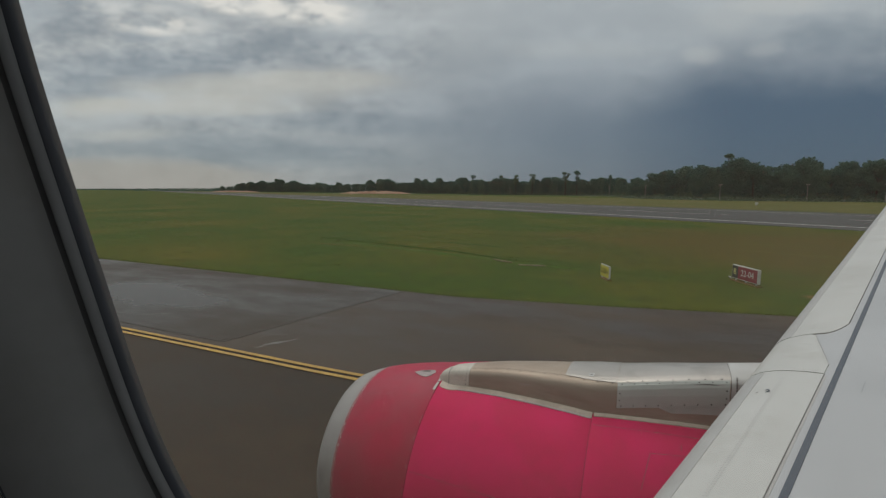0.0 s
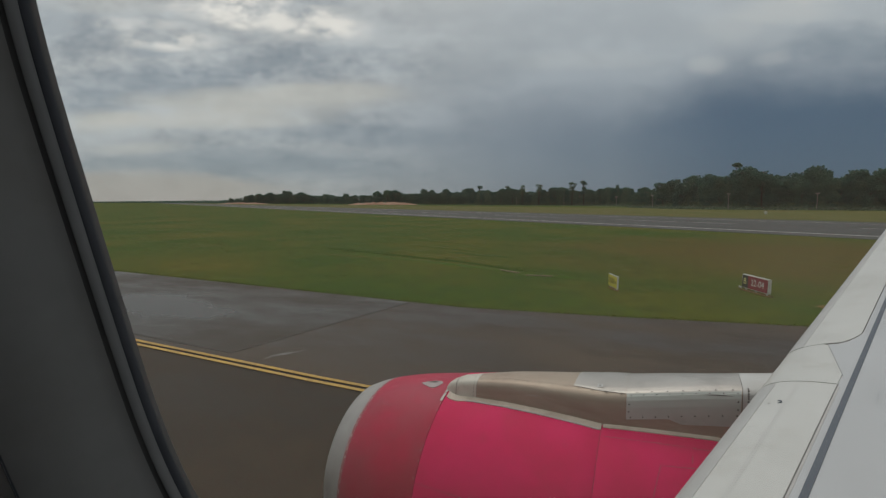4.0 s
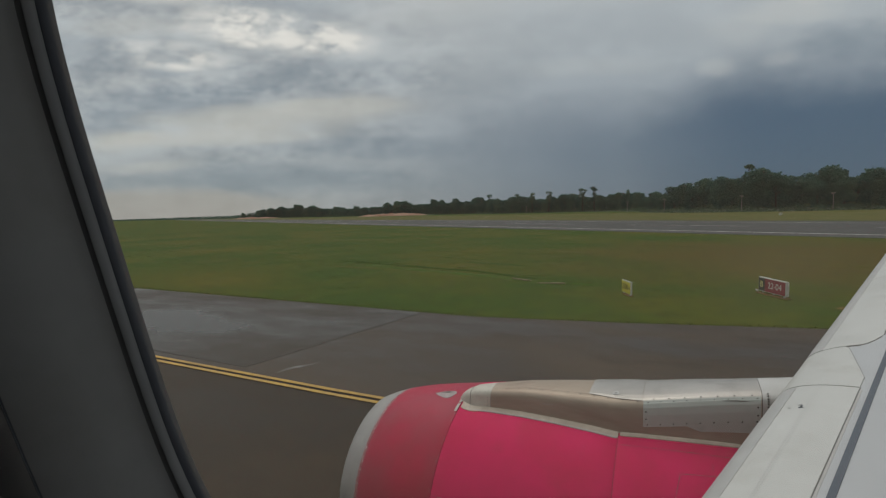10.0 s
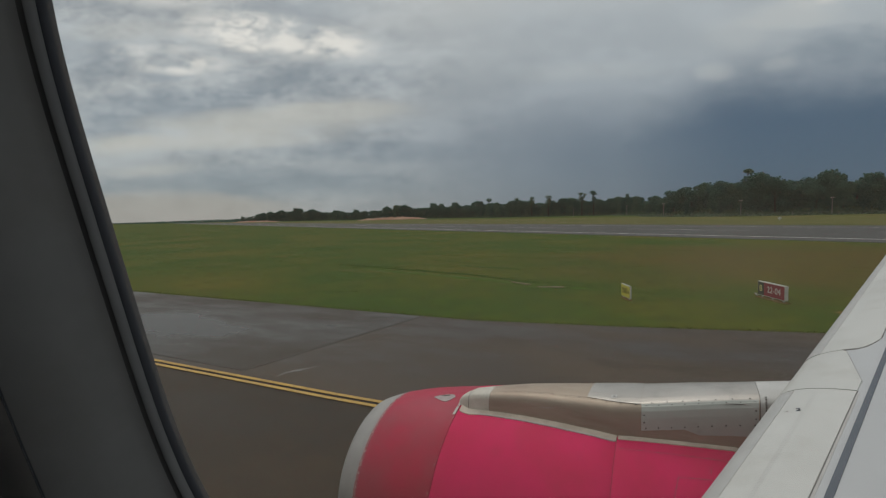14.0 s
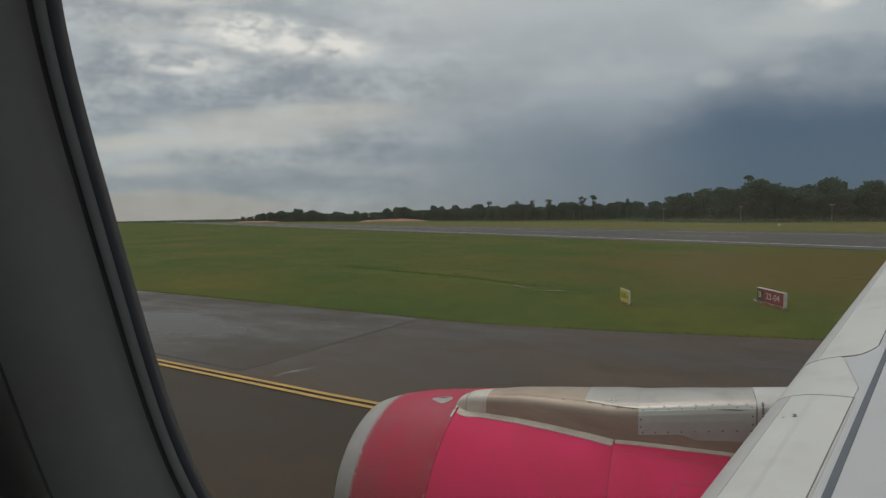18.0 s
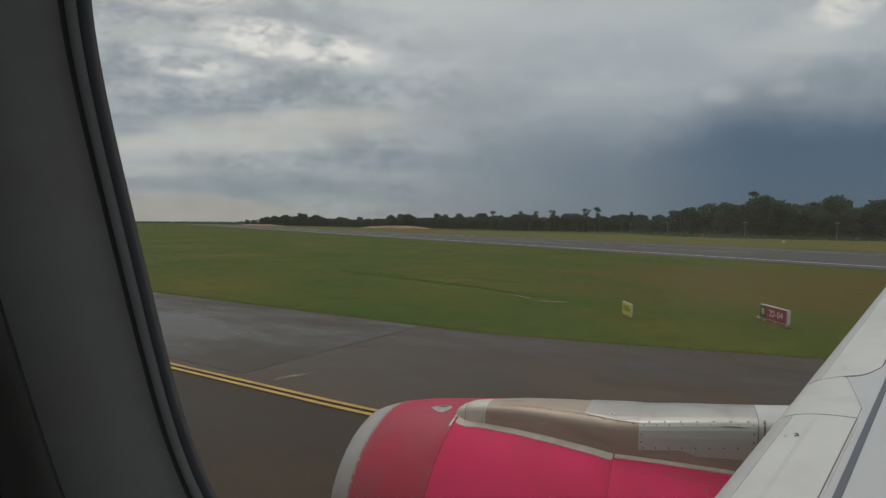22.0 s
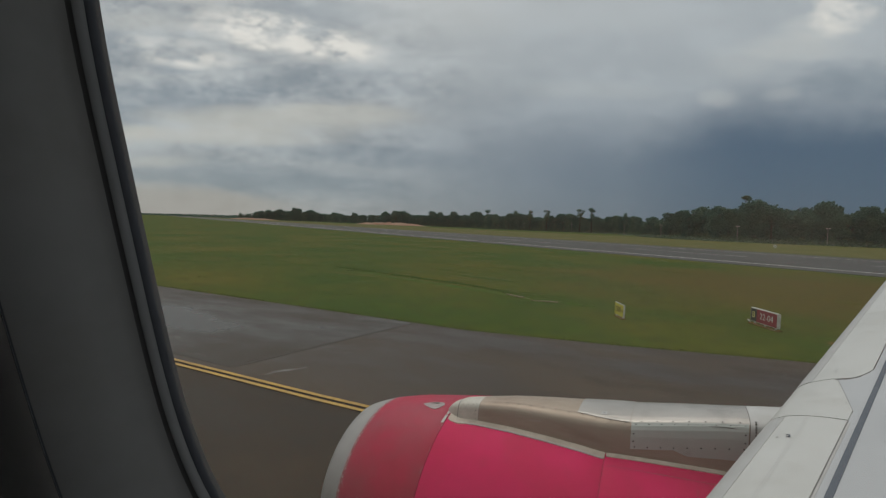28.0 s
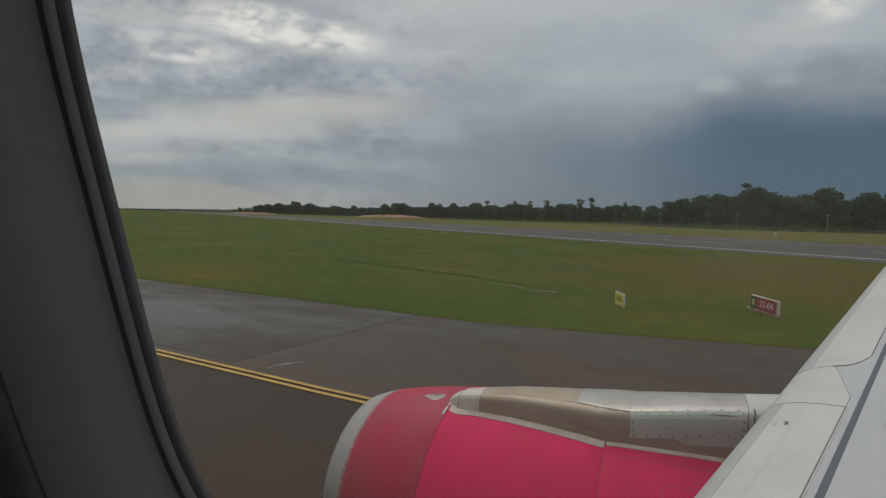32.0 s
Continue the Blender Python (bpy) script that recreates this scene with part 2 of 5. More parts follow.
GRASS = surface("grass_ground", (0.041, 0.080, 0.004), (0.104, 0.095, 0.008), 0.075, 0.95, bump=1.0, bump_scale=2.2, lo=0.42, hi=0.70, fine=0.42, fine_scale=0.9,
                third=(0.150, 0.084, 0.028), third_at=(0.60, 0.88), third_scale=0.10, spec=0.08, dry=((12, 50), (26, 26), (0.100, 0.072, 0.016)))
DRY_TURF = surface("dry_turf", (0.108, 0.090, 0.019), (0.082, 0.087, 0.013), 0.8, 0.95, bump=1.0, bump_scale=5.0, fine=0.4, fine_scale=1.5, spec=0.08)
LUSH = surface("lush_grass", (0.030, 0.066, 0.007), (0.052, 0.082, 0.009), 0.6, 0.95, bump=1.0, bump_scale=5.0, fine=0.4, fine_scale=1.5, spec=0.08)
FRESH = surface("fresh_grass", (0.050, 0.105, 0.010), (0.072, 0.104, 0.012), 0.5, 0.95, bump=1.0, bump_scale=5.0, fine=0.4, fine_scale=1.5, spec=0.08)
ASPHALT = surface("taxiway_asphalt", (0.024, 0.017, 0.011), (0.056, 0.040, 0.027), 0.20, 0.5, bump=0.18, bump_scale=30.0, lo=0.38, hi=0.62, fine=0.22, fine_scale=1.6, rough2=0.8, spec=0.10,
                  third=(0.022, 0.017, 0.014), third_at=(0.50, 0.78), third_scale=0.30, stretch=(0.55, 1, 1))
SHOULDER = surface("shoulder_asphalt", (0.036, 0.025, 0.017), (0.090, 0.068, 0.050), 0.13, 0.34, bump=0.12, bump_scale=30.0, lo=0.40, hi=0.60, fine=0.16, fine_scale=2.2, rough2=0.76, spec=0.14,
                   third=(0.040, 0.027, 0.019), third_at=(0.48, 0.62), third_scale=0.16, stretch=(0.5, 1, 1))
PATCH = surface("fresh_asphalt", (0.024, 0.020, 0.0165), (0.056, 0.046, 0.037), 0.11, 0.26, bump=0.10, bump_scale=30.0, lo=0.40, hi=0.56, fine=0.16, fine_scale=3.0, rough2=0.74, spec=0.17, stretch=(0.5, 1, 1))
TAR = surface("black_tar", (0.014, 0.013, 0.012), (0.026, 0.023, 0.020), 0.4, 0.5, bump=0.2, bump_scale=20.0, rough2=0.75, spec=0.2)
RUNWAY = surface("runway_asphalt", (0.064, 0.063, 0.061), (0.094, 0.092, 0.088), 0.05, 0.6, bump=0.15, bump_scale=20.0, fine=0.14, fine_scale=2.0, rough2=0.8, spec=0.12, third=(0.062, 0.057, 0.051), third_at=(0.5, 0.7), third_scale=0.03)
SCRAPE = surface("scraped_asphalt", (0.22, 0.215, 0.205), (0.11, 0.105, 0.10), 3.0, 0.8, fine=0.4, fine_scale=14.0)
WHITE_MARK = surface("worn_white_marking", (0.80, 0.79, 0.75), (0.62, 0.61, 0.57), 1.3, 0.7, fine=0.2, fine_scale=12.0)
YELLOW_MARK = surface("worn_yellow_marking", (0.60, 0.36, 0.05), (0.42, 0.25, 0.05), 1.1, 0.65, fine=0.34, fine_scale=14.0)
DIRT = surface("red_earth", (0.30, 0.155, 0.095), (0.40, 0.26, 0.185), 0.12, 0.95, bump=0.8, bump_scale=0.8, fine=0.2, fine_scale=0.7)


def leaves(name, c1, c2, scale=0.16):
    m = bpy.data.materials.new(name)
    m.use_nodes = True
    tree = m.node_tree
    nodes, link = tree.nodes, tree.links.new
    nodes.clear()
    out, mix = nodes.new("ShaderNodeOutputMaterial"), nodes.new("ShaderNodeMixShader")
    top, through_light = nodes.new("ShaderNodeBsdfDiffuse"), nodes.new("ShaderNodeBsdfTranslucent")
    coord = nodes.new("ShaderNodeTexCoord")
    n = node(tree, "ShaderNodeTexNoise", Scale=scale, Detail=5.0, Roughness=0.65)
    link(coord.outputs["Object"], n.inputs["Vector"])
    info = nodes.new("ShaderNodeObjectInfo")
    add = nodes.new("ShaderNodeMath")
    add.operation = "MULTIPLY_ADD"
    link(info.outputs["Random"], add.inputs[0])
    add.inputs[1].default_value = 0.22
    link(n.outputs["Fac"], add.inputs[2])
    mr = nodes.new("ShaderNodeMapRange")
    mr.inputs[1].default_value, mr.inputs[2].default_value = 0.42, 0.82
    link(add.outputs[0], mr.inputs[0])
    col = nodes.new("ShaderNodeMix")
    col.data_type = "RGBA"
    col.inputs[6].default_value, col.inputs[7].default_value = (*c1, 1), (*c2, 1)
    link(mr.outputs[0], col.inputs[0])
    link(col.outputs[2], top.inputs[0])
    link(col.outputs[2], through_light.inputs[0])
    mix.inputs[0].default_value = 0.48
    link(top.outputs[0], mix.inputs[1])
    link(through_light.outputs[0], mix.inputs[2])
    link(mix.outputs[0], out.inputs[0])
    return m


# paler, bluish leaf colours: distance haze over the woods is mixed in
LEAF = leaves("dark_leaves", (0.066, 0.136, 0.112), (0.140, 0.220, 0.150))
LEAF_B = leaves("olive_leaves", (0.084, 0.140, 0.094), (0.162, 0.220, 0.130))
# darker leaf copy: shade among the trees is put into its colour
LEAF_SHADE = leaves("shade_tinted_leaves", (0.062, 0.128, 0.110), (0.112, 0.180, 0.134))
BLADE = leaves("grass_blade", (0.058, 0.088, 0.010), (0.115, 0.105, 0.015), 0.25)
TUSSOCK = leaves("tussock_blade", (0.034, 0.066, 0.007), (0.062, 0.088, 0.011), 0.3)
DRY_GRASS = surface("dry_verge_grass", (0.092, 0.102, 0.021), (0.140, 0.126, 0.038), 0.05, 0.95, bump=0.8, bump_scale=1.2, fine=0.3, fine_scale=0.4, spec=0.1, third=(0.16, 0.118, 0.058), third_at=(0.55, 0.75), third_scale=0.05, stretch=(1, 1, 1))
POOR_EARTH = surface("thin_earth", (0.20, 0.115, 0.045), (0.14, 0.11, 0.03), 1.4, 0.95, bump=0.6, bump_scale=4.0, fine=0.3, fine_scale=3.0, spec=0.1)
BARK = surface("bark", (0.055, 0.050, 0.042), (0.09, 0.08, 0.066), 2.0, 0.9, bump=0.5)
PINK = surface("cerise_paint", (0.80, 0.003, 0.128), (0.70, 0.003, 0.098), 2.2, 0.52, fine=0.08, fine_scale=18.0, spec=0.13, third=(0.60, 0.010, 0.078), third_at=(0.52, 0.8), third_scale=3.0)
DULL_RED = surface("faded_red_paint", (0.54, 0.010, 0.066), (0.47, 0.012, 0.058), 3.2, 0.5, fine=0.16, fine_scale=22.0, spec=0.25, third=(0.40, 0.042, 0.080), third_at=(0.44, 0.66), third_scale=1.0)
LIP_METAL = surface("dull_aluminium", (0.45, 0.435, 0.42), (0.38, 0.365, 0.35), 6.0, 0.5, metal=0.4, fine=0.10, fine_scale=40.0)
PALE_PINK = surface("worn_rivet", (0.62, 0.30, 0.36), (0.5, 0.2, 0.26), 30.0, 0.6)
CHIP = surface("chipped_edge", (0.60, 0.44, 0.43), (0.34, 0.05, 0.07), 55.0, 0.6, lo=0.40, hi=0.52)
NOSE_CREAM = surface("weathered_cream_paint", (0.72, 0.69, 0.61), (0.62, 0.585, 0.50), 5.0, 0.5, fine=0.08, fine_scale=30.0, third=(0.50, 0.46, 0.39), third_at=(0.55, 0.8), third_scale=9.0)
BEIGE_METAL = surface("heat_tinted_metal", (0.52, 0.44, 0.355), (0.44, 0.365, 0.29), 3.0, 0.58, metal=0.62, fine=0.10, fine_scale=25.0, stretch=(0.4, 1, 2), third=(0.38, 0.30, 0.24), third_at=(0.46, 0.72), third_scale=2.4)
SILVER = surface("bare_silver_skin", (0.60, 0.565, 0.52), (0.52, 0.485, 0.44), 3.0, 0.40, metal=0.85, fine=0.09, fine_scale=30.0, third=(0.42, 0.39, 0.355), third_at=(0.52, 0.75), third_scale=4.0)
RAIL = surface("dusty_sealing_rail", (0.68, 0.59, 0.49), (0.50, 0.42, 0.34), 7.0, 0.65, fine=0.2, fine_scale=40.0)
SCUFF = surface("dark_scuff", (0.16, 0.15, 0.14), (0.26, 0.25, 0.24), 30.0, 0.6, metal=0.3)
GREY_PAINT = surface("grey_white_paint", (0.66, 0.66, 0.64), (0.56, 0.555, 0.53), 2.4, 0.45, fine=0.07, fine_scale=16.0, third=(0.46, 0.45, 0.42), third_at=(0.6, 0.8), third_scale=5.0)
WING_PAINT = surface("wing_white_paint", (0.69, 0.695, 0.665), (0.61, 0.612, 0.58), 1.4, 0.42, fine=0.05, fine_scale=12.0, third=(0.50, 0.49, 0.445), third_at=(0.54, 0.8), third_scale=2.4)
WING_GREY = surface("wing_grey_paint", (0.56, 0.575, 0.585), (0.50, 0.515, 0.525), 1.2, 0.36, fine=0.04, fine_scale=12.0)
EDGE_METAL = surface("leading_edge_metal", (0.58, 0.58, 0.565), (0.50, 0.50, 0.485), 5.0, 0.5, metal=0.25, fine=0.08)
GAP_SAND = surface("dusty_gap_sealant", (0.56, 0.55, 0.53), (0.48, 0.47, 0.45), 6.0, 0.7, fine=0.12)
STRIPE = surface("dark_blue_stripe", (0.075, 0.095, 0.125), (0.095, 0.115, 0.145), 5.0, 0.5)
SEAM = surface("dark_seam", (0.10, 0.092, 0.085), (0.17, 0.155, 0.14), 20.0, 0.8)
SOFT_SEAM = surface("grey_seam", (0.27, 0.262, 0.25), (0.33, 0.32, 0.305), 12.0, 0.8)
RED_SEAM = surface("pink_cowl_joint", (0.34, 0.012, 0.05), (0.24, 0.02, 0.045), 14.0, 0.8)
PANEL_GREY = surface("bolted_panel_paint", (0.60, 0.64, 0.60), (0.53, 0.56, 0.52), 2.6, 0.5, metal=0.25, fine=0.08, fine_scale=18.0, third=(0.44, 0.45, 0.41), third_at=(0.56, 0.8), third_scale=5.0)
JOINT = surface("joint_sealant", (0.030, 0.026, 0.022), (0.055, 0.047, 0.040), 4.0, 0.8)
BOLT = surface("dark_bolt", (0.06, 0.055, 0.05), (0.12, 0.11, 0.1), 60.0, 0.55, metal=0.3)

VENT_GREY = surface("vent_grey", (0.46, 0.39, 0.38), (0.38, 0.31, 0.31), 12.0, 0.5)
CABIN = surface("cabin_grey_plastic", (0.262, 0.264, 0.266), (0.226, 0.228, 0.230), 3.0, 0.65, fine=0.05, fine_scale=60.0, third=(0.21, 0.205, 0.20), third_at=(0.5, 0.8), third_scale=9.0)
CABIN_DARK = surface("pale_cabin_panel", (0.78, 0.775, 0.765), (0.72, 0.715, 0.705), 6.0, 0.7)
BEZEL = surface("bezel_grey", (0.335, 0.345, 0.355), (0.29, 0.30, 0.31), 9.0, 0.65, fine=0.05, fine_scale=90.0)
GROOVE = surface("groove_grey", (0.11, 0.11, 0.115), (0.14, 0.14, 0.142), 8.0, 0.7)
RUBBER = surface("black_rubber", (0.085, 0.094, 0.112), (0.105, 0.115, 0.135), 15.0, 0.65)
SIGN_WHITE = surface("sign_white", (0.60, 0.60, 0.56), (0.47, 0.47, 0.43), 3.0, 0.6, fine=0.1)
SIGN_RED = surface("sign_red", (0.27, 0.030, 0.042), (0.22, 0.028, 0.04), 3.0, 0.5)
SIGN_BLACK = surface("sign_black", (0.035, 0.035, 0.025), (0.05, 0.05, 0.035), 3.0, 0.5)
SIGN_YELLOW = surface("sign_yellow", (0.62, 0.55, 0.05), (0.52, 0.47, 0.06), 3.0, 0.5)
LETTER_WHITE = surface("letter_white", (0.60, 0.55, 0.53), (0.5, 0.46, 0.44), 5.0, 0.6)
LETTER_OLIVE = surface("letter_olive", (0.16, 0.125, 0.012), (0.12, 0.095, 0.012), 5.0, 0.6)
LETTER_YELLOW = surface("letter_yellow", (0.62, 0.58, 0.22), (0.55, 0.5, 0.2), 5.0, 0.6)
CONCRETE = surface("pale_concrete", (0.42, 0.40, 0.36), (0.3, 0.28, 0.25), 2.0, 0.85, bump=0.4, fine=0.15)
STEEL = surface("galvanised_steel", (0.5, 0.5, 0.5), (0.4, 0.4, 0.4), 4.0, 0.5, metal=0.6)
POLE_GREY = surface("weathered_pole", (0.40, 0.40, 0.385), (0.32, 0.32, 0.31), 4.0, 0.7)
LAMP_WHITE = surface("lamp_head_white", (0.72, 0.72, 0.7), (0.66, 0.66, 0.64), 4.0, 0.5)
WATER = surface("puddle_water", (0.030, 0.028, 0.025), (0.042, 0.038, 0.033), 0.6, 0.04, spec=0.5)
MUD = surface("washed_silt", (0.020, 0.017, 0.014), (0.034, 0.028, 0.022), 0.7, 0.7, bump=0.3, bump_scale=8.0)
WOOD = surface("weathered_timber", (0.30, 0.24, 0.15), (0.22, 0.17, 0.11), 3.0, 0.85)


def pane_material():
    m = bpy.data.materials.new("scratched_acrylic")
    m.use_nodes = True
    tree = m.node_tree
    nodes, link = tree.nodes, tree.links.new
    nodes.clear()
    out, mix = nodes.new("ShaderNodeOutputMaterial"), nodes.new("ShaderNodeMixShader")
    clear, dust = nodes.new("ShaderNodeBsdfTransparent"), nodes.new("ShaderNodeBsdfTranslucent")
    clear.inputs[0].default_value, dust.inputs[0].default_value = (0.96, 0.965, 0.96, 1), (0.86, 0.745, 0.59, 1)
    coord = nodes.new("ShaderNodeTexCoord")
    n = node(tree, "ShaderNodeTexNoise", Scale=9.0, Detail=3.0)
    link(coord.outputs["Object"], n.inputs["Vector"])
    mr = nodes.new("ShaderNodeMapRange")
    mr.inputs[3].default_value, mr.inputs[4].default_value = 0.053, 0.075
    link(n.outputs["Fac"], mr.inputs[0])
    veil = mr.outputs[0]
    # greasy smudges rubbed into the pane
    for at, size, gain in (((0.012, 0.182, 4.489), 0.026, 0.026), ((-0.045, 0.187, 4.462), 0.035, 0.010), ((-0.25, 0.21, 4.35), 0.05, 0.006)):
        far = nodes.new("ShaderNodeVectorMath")
        far.operation = "DISTANCE"
        link(coord.outputs["Object"], far.inputs[0])
        far.inputs[1].default_value = at
        fall = nodes.new("ShaderNodeMapRange")
        fall.interpolation_type = "SMOOTHSTEP"
        for i, v in enumerate((0.0, size, gain, 0.0)):
            fall.inputs[i + 1].default_value = v
        link(far.outputs["Value"], fall.inputs[0])
        both = nodes.new("ShaderNodeMath")
        both.operation = "ADD"
        link(veil, both.inputs[0])
        link(fall.outputs[0], both.inputs[1])
        veil = both.outputs[0]
    link(veil, mix.inputs[0])
    link(clear.outputs[0], mix.inputs[1])
    link(dust.outputs[0], mix.inputs[2])
    link(mix.outputs[0], out.inputs[0])
    return m


ACRYLIC = pane_material()

# ------------------------------------------------------------------ mesh helpers


def part(name, bm, material, parent=None, label="", smooth=None):
    me = bpy.data.meshes.new(name)
    bm.normal_update()
    bm.to_mesh(me)
    bm.free()
    me.materials.append(material)
    if smooth is not None:
        me.shade_smooth()
        me.set_sharp_from_angle(angle=radians(smooth))
    ob = new(name, me)
    ob.parent = parent
    if label:
        ob["label"] = label
    return ob


def from_lists(name, verts, faces, material, parent=None, label="", smooth=None):
    me = bpy.data.meshes.new(name)
    me.from_pydata([tuple(v) for v in verts], [], faces)
    me.validate()
    me.materials.append(material)
    if smooth is not None:
        me.shade_smooth()
        me.set_sharp_from_angle(angle=radians(smooth))
    ob = new(name, me)
    ob.parent = parent
    if label:
        ob["label"] = label
    return ob


def thing(name, label, category, at=(0, 0, 0), turn=0.0, group="", kind=""):
    ob = new(name)
    ob.empty_display_size = 0.1
    ob.matrix_basis = pose(*at, 0, 0, turn)
    return tagged(ob, label, category, group, kind)


def box(bm, x0, x1, y0, y1, z0, z1, bevel=0.0):
    made = bmesh.ops.create_cube(bm, size=1)["verts"]
    for v in made:
        v.co = Vector((x0 if v.co.x < 0 else x1, y0 if v.co.y < 0 else y1, z0 if v.co.z < 0 else z1))
    if bevel:
        edges = list({e for v in made for e in v.link_edges})
        bmesh.ops.bevel(bm, geom=edges, offset=bevel, segments=2, affect="EDGES")
    return bm


def boxed(*a, **k):
    return box(bmesh.new(), *a, **k)


def tube(bm, p, q, r0, r1, n=10):
    p, q = Vector(p), Vector(q)
    way = (q - p).normalized()
    side = way.orthogonal().normalized()
    other = way.cross(side)
    a = [bm.verts.new(p + (side * math.cos(t) + other * math.sin(t)) * r0) for t in (2 * math.pi * i / n for i in range(n))]
    b = [bm.verts.new(q + (side * math.cos(t) + other * math.sin(t)) * r1) for t in (2 * math.pi * i / n for i in range(n))]
    for i in range(n):
        bm.faces.new((a[i], a[(i + 1) % n], b[(i + 1) % n], b[i]))
    bm.faces.new(a[::-1])
    bm.faces.new(b)
    return bm


def slab(name, outline, z0, z1, material, parent=None):
    """A flat slab over a closed outline in plan, listed anticlockwise."""
    bm = bmesh.new()
    low = [bm.verts.new((x, y, z0)) for x, y in outline]
    top = [bm.verts.new((x, y, z1)) for x, y in outline]
    bm.faces.new(top)
    bm.faces.new(low[::-1])
    n = len(outline)
    for i in range(n):
        bm.faces.new((low[i], low[(i + 1) % n], top[(i + 1) % n], top[i]))
    bmesh.ops.triangulate(bm, faces=[f for f in bm.faces if len(f.verts) > 4])
    return part(name, bm, material, parent)


def ribbon(name, centre, width, z, thick, material, parent=None):
    """A painted line of even width along a way in plan."""
    verts, faces = [], []
    n = len(centre)
    for i, (x, y) in enumerate(centre):
        ax, ay = centre[max(i - 1, 0)]
        bx, by = centre[min(i + 1, n - 1)]
        d = math.hypot(bx - ax, by - ay)
        nx, ny = -(by - ay) / d * width / 2, (bx - ax) / d * width / 2
        verts += [(x + nx, y + ny, z), (x - nx, y - ny, z), (x + nx, y + ny, z + thick), (x - nx, y - ny, z + thick)]
    for i in range(n - 1):
        a, b = 4 * i, 4 * i + 4
        faces += [(a + 2, a + 3, b + 3, b + 2), (a, a + 2, b + 2, b), (a + 3, a + 1, b + 1, b + 3)]
    return from_lists(name, verts, faces, material, parent)

# ------------------------------------------------------------------ ground, taxiway, runway
RUN = Vector((-0.853, 0.522))      # along the runway
OFF = Vector((0.522, 0.853))       # across it, away from the taxiway


def run_xy(s, n):
    p = RUN * s + OFF * n
    return p.x, p.y


def build_ground():
    bm = bmesh.new()
    bmesh.ops.create_grid(bm, x_segments=40, y_segments=40, size=4500)
    for v in bm.verts:
        v.co.z = 0.0
    tagged(part("ground", bm, GRASS), "mown airfield grass, green with straw and bare earth patches", "grass field", kind="structure")
    edge = [(-420, 18.4), (-60, 18.4), (-8, 18.4), (-2.2, 19.4), (4.3, 20.9), (10.4, 22.3), (25, 25.6), (38, 29.5), (48, 34.0), (58, 38.4), (63, 40.3), (66, 40.9)]
    outline = [(-420, -16), (5, -16), (60, -6), (150, -6), (150, 20)] + edge[::-1]
    tagged(slab("taxiway", outline, -0.05, 0.020, ASPHALT), "damp dark asphalt taxiway with stains", "taxiway", kind="structure")
    kerb = [(-420, 9.36), (-8, 9.36), (0, 9.56), (8, 10.87), (16, 13.48), (23.4, 16.4), (35, 20.6), (47, 25.0), (58, 30.05), (63.5, 36.0)]
    tagged(slab("taxiway_shoulder", kerb + edge[::-1][2:], -0.05, 0.026, SHOULDER), "paler brown-stained asphalt shoulder beyond the yellow lines", "taxiway shoulder", kind="structure")
    patch = [(-120, 9.75), (-11.9, 9.75), (-10.6, 17.9), (-10.6, 18.3), (-120, 18.3)]
    tagged(slab("asphalt_patch", patch, 0.015, 0.030, PATCH), "smooth darker resurfaced asphalt panel in the taxiway", "asphalt patch", kind="structure")
    tar = [(29, 15.6), (33, 17.2), (52, 24.6), (57, 30.8), (46, 27.6), (30, 21.6)]
    tagged(slab("asphalt_patch", tar, 0.015, 0.030, TAR), "nearly black resurfaced strip along the shoulder", "asphalt patch", kind="structure")
    joint = ribbon("pavement_joint", [(-11.75, 9.7), (-11.2, 13.5), (-10.5, 18.2)], 0.10, 0.026, 0.008, JOINT)
    tagged(joint, "dark sealed joint across the taxiway", "joint", kind="structure")
    joint = ribbon("pavement_joint", [(-80, 9.72), (-40, 9.70), (-11.8, 9.72)], 0.08, 0.026, 0.008, JOINT)
    tagged(joint, "dark sealed joint along the taxiway", "joint", kind="structure")
    corners = [run_xy(-900, 75.2), run_xy(-900, 140), run_xy(3200, 140), run_xy(3200, 75.2)]
    tagged(slab("runway", corners[::-1], -0.05, 0.034, RUNWAY), "wide grey asphalt runway, damp and reflecting the sky", "runway", kind="structure")
    for n, wide in ((82.2, 0.6), (127.5, 0.3)):
        line = ribbon("runway_edge_line", [run_xy(s, n) for s in (-900, 0, 1000, 3200)], wide, 0.034, 0.006, WHITE_MARK)
        tagged(line, "continuous white runway edge line", "road marking", kind="structure")
    for i in range(-8, 30):
        dash = ribbon("centre_line_dash", [run_xy(i * 50, 105), run_xy(i * 50 + 30, 105)], 0.3, 0.034, 0.006, WHITE_MARK)
        tagged(dash, "white runway centre line dash", "road marking", "runway centre line dashes", "structure")
    verge = [run_xy(-900, 140.2), run_xy(-900, 330), run_xy(200, 330), run_xy(900, 240), run_xy(3200, 200), run_xy(3200, 140.2)]
    tagged(slab("runway_verge", verge[::-1], -0.05, 0.012, DRY_GRASS), "straw-coloured rough grass strip beyond the runway", "grass verge", kind="structure")
    # twin yellow taxi line that swings off towards the runway
    way = [(-400, 9.0), (-200, 9.0), (-60, 9.0), (-20, 9.0), (-12, 9.0), (-8, 9.0), (0, 9.2), (8, 10.5), (16, 13.1), (23.4, 16.0), (35, 20.2), (47, 24.6), (58, 29.6), (66, 35), (70.5, 41),
           (71.5, 47), (69, 53), (63, 59), (54, 66), (42, 75)]
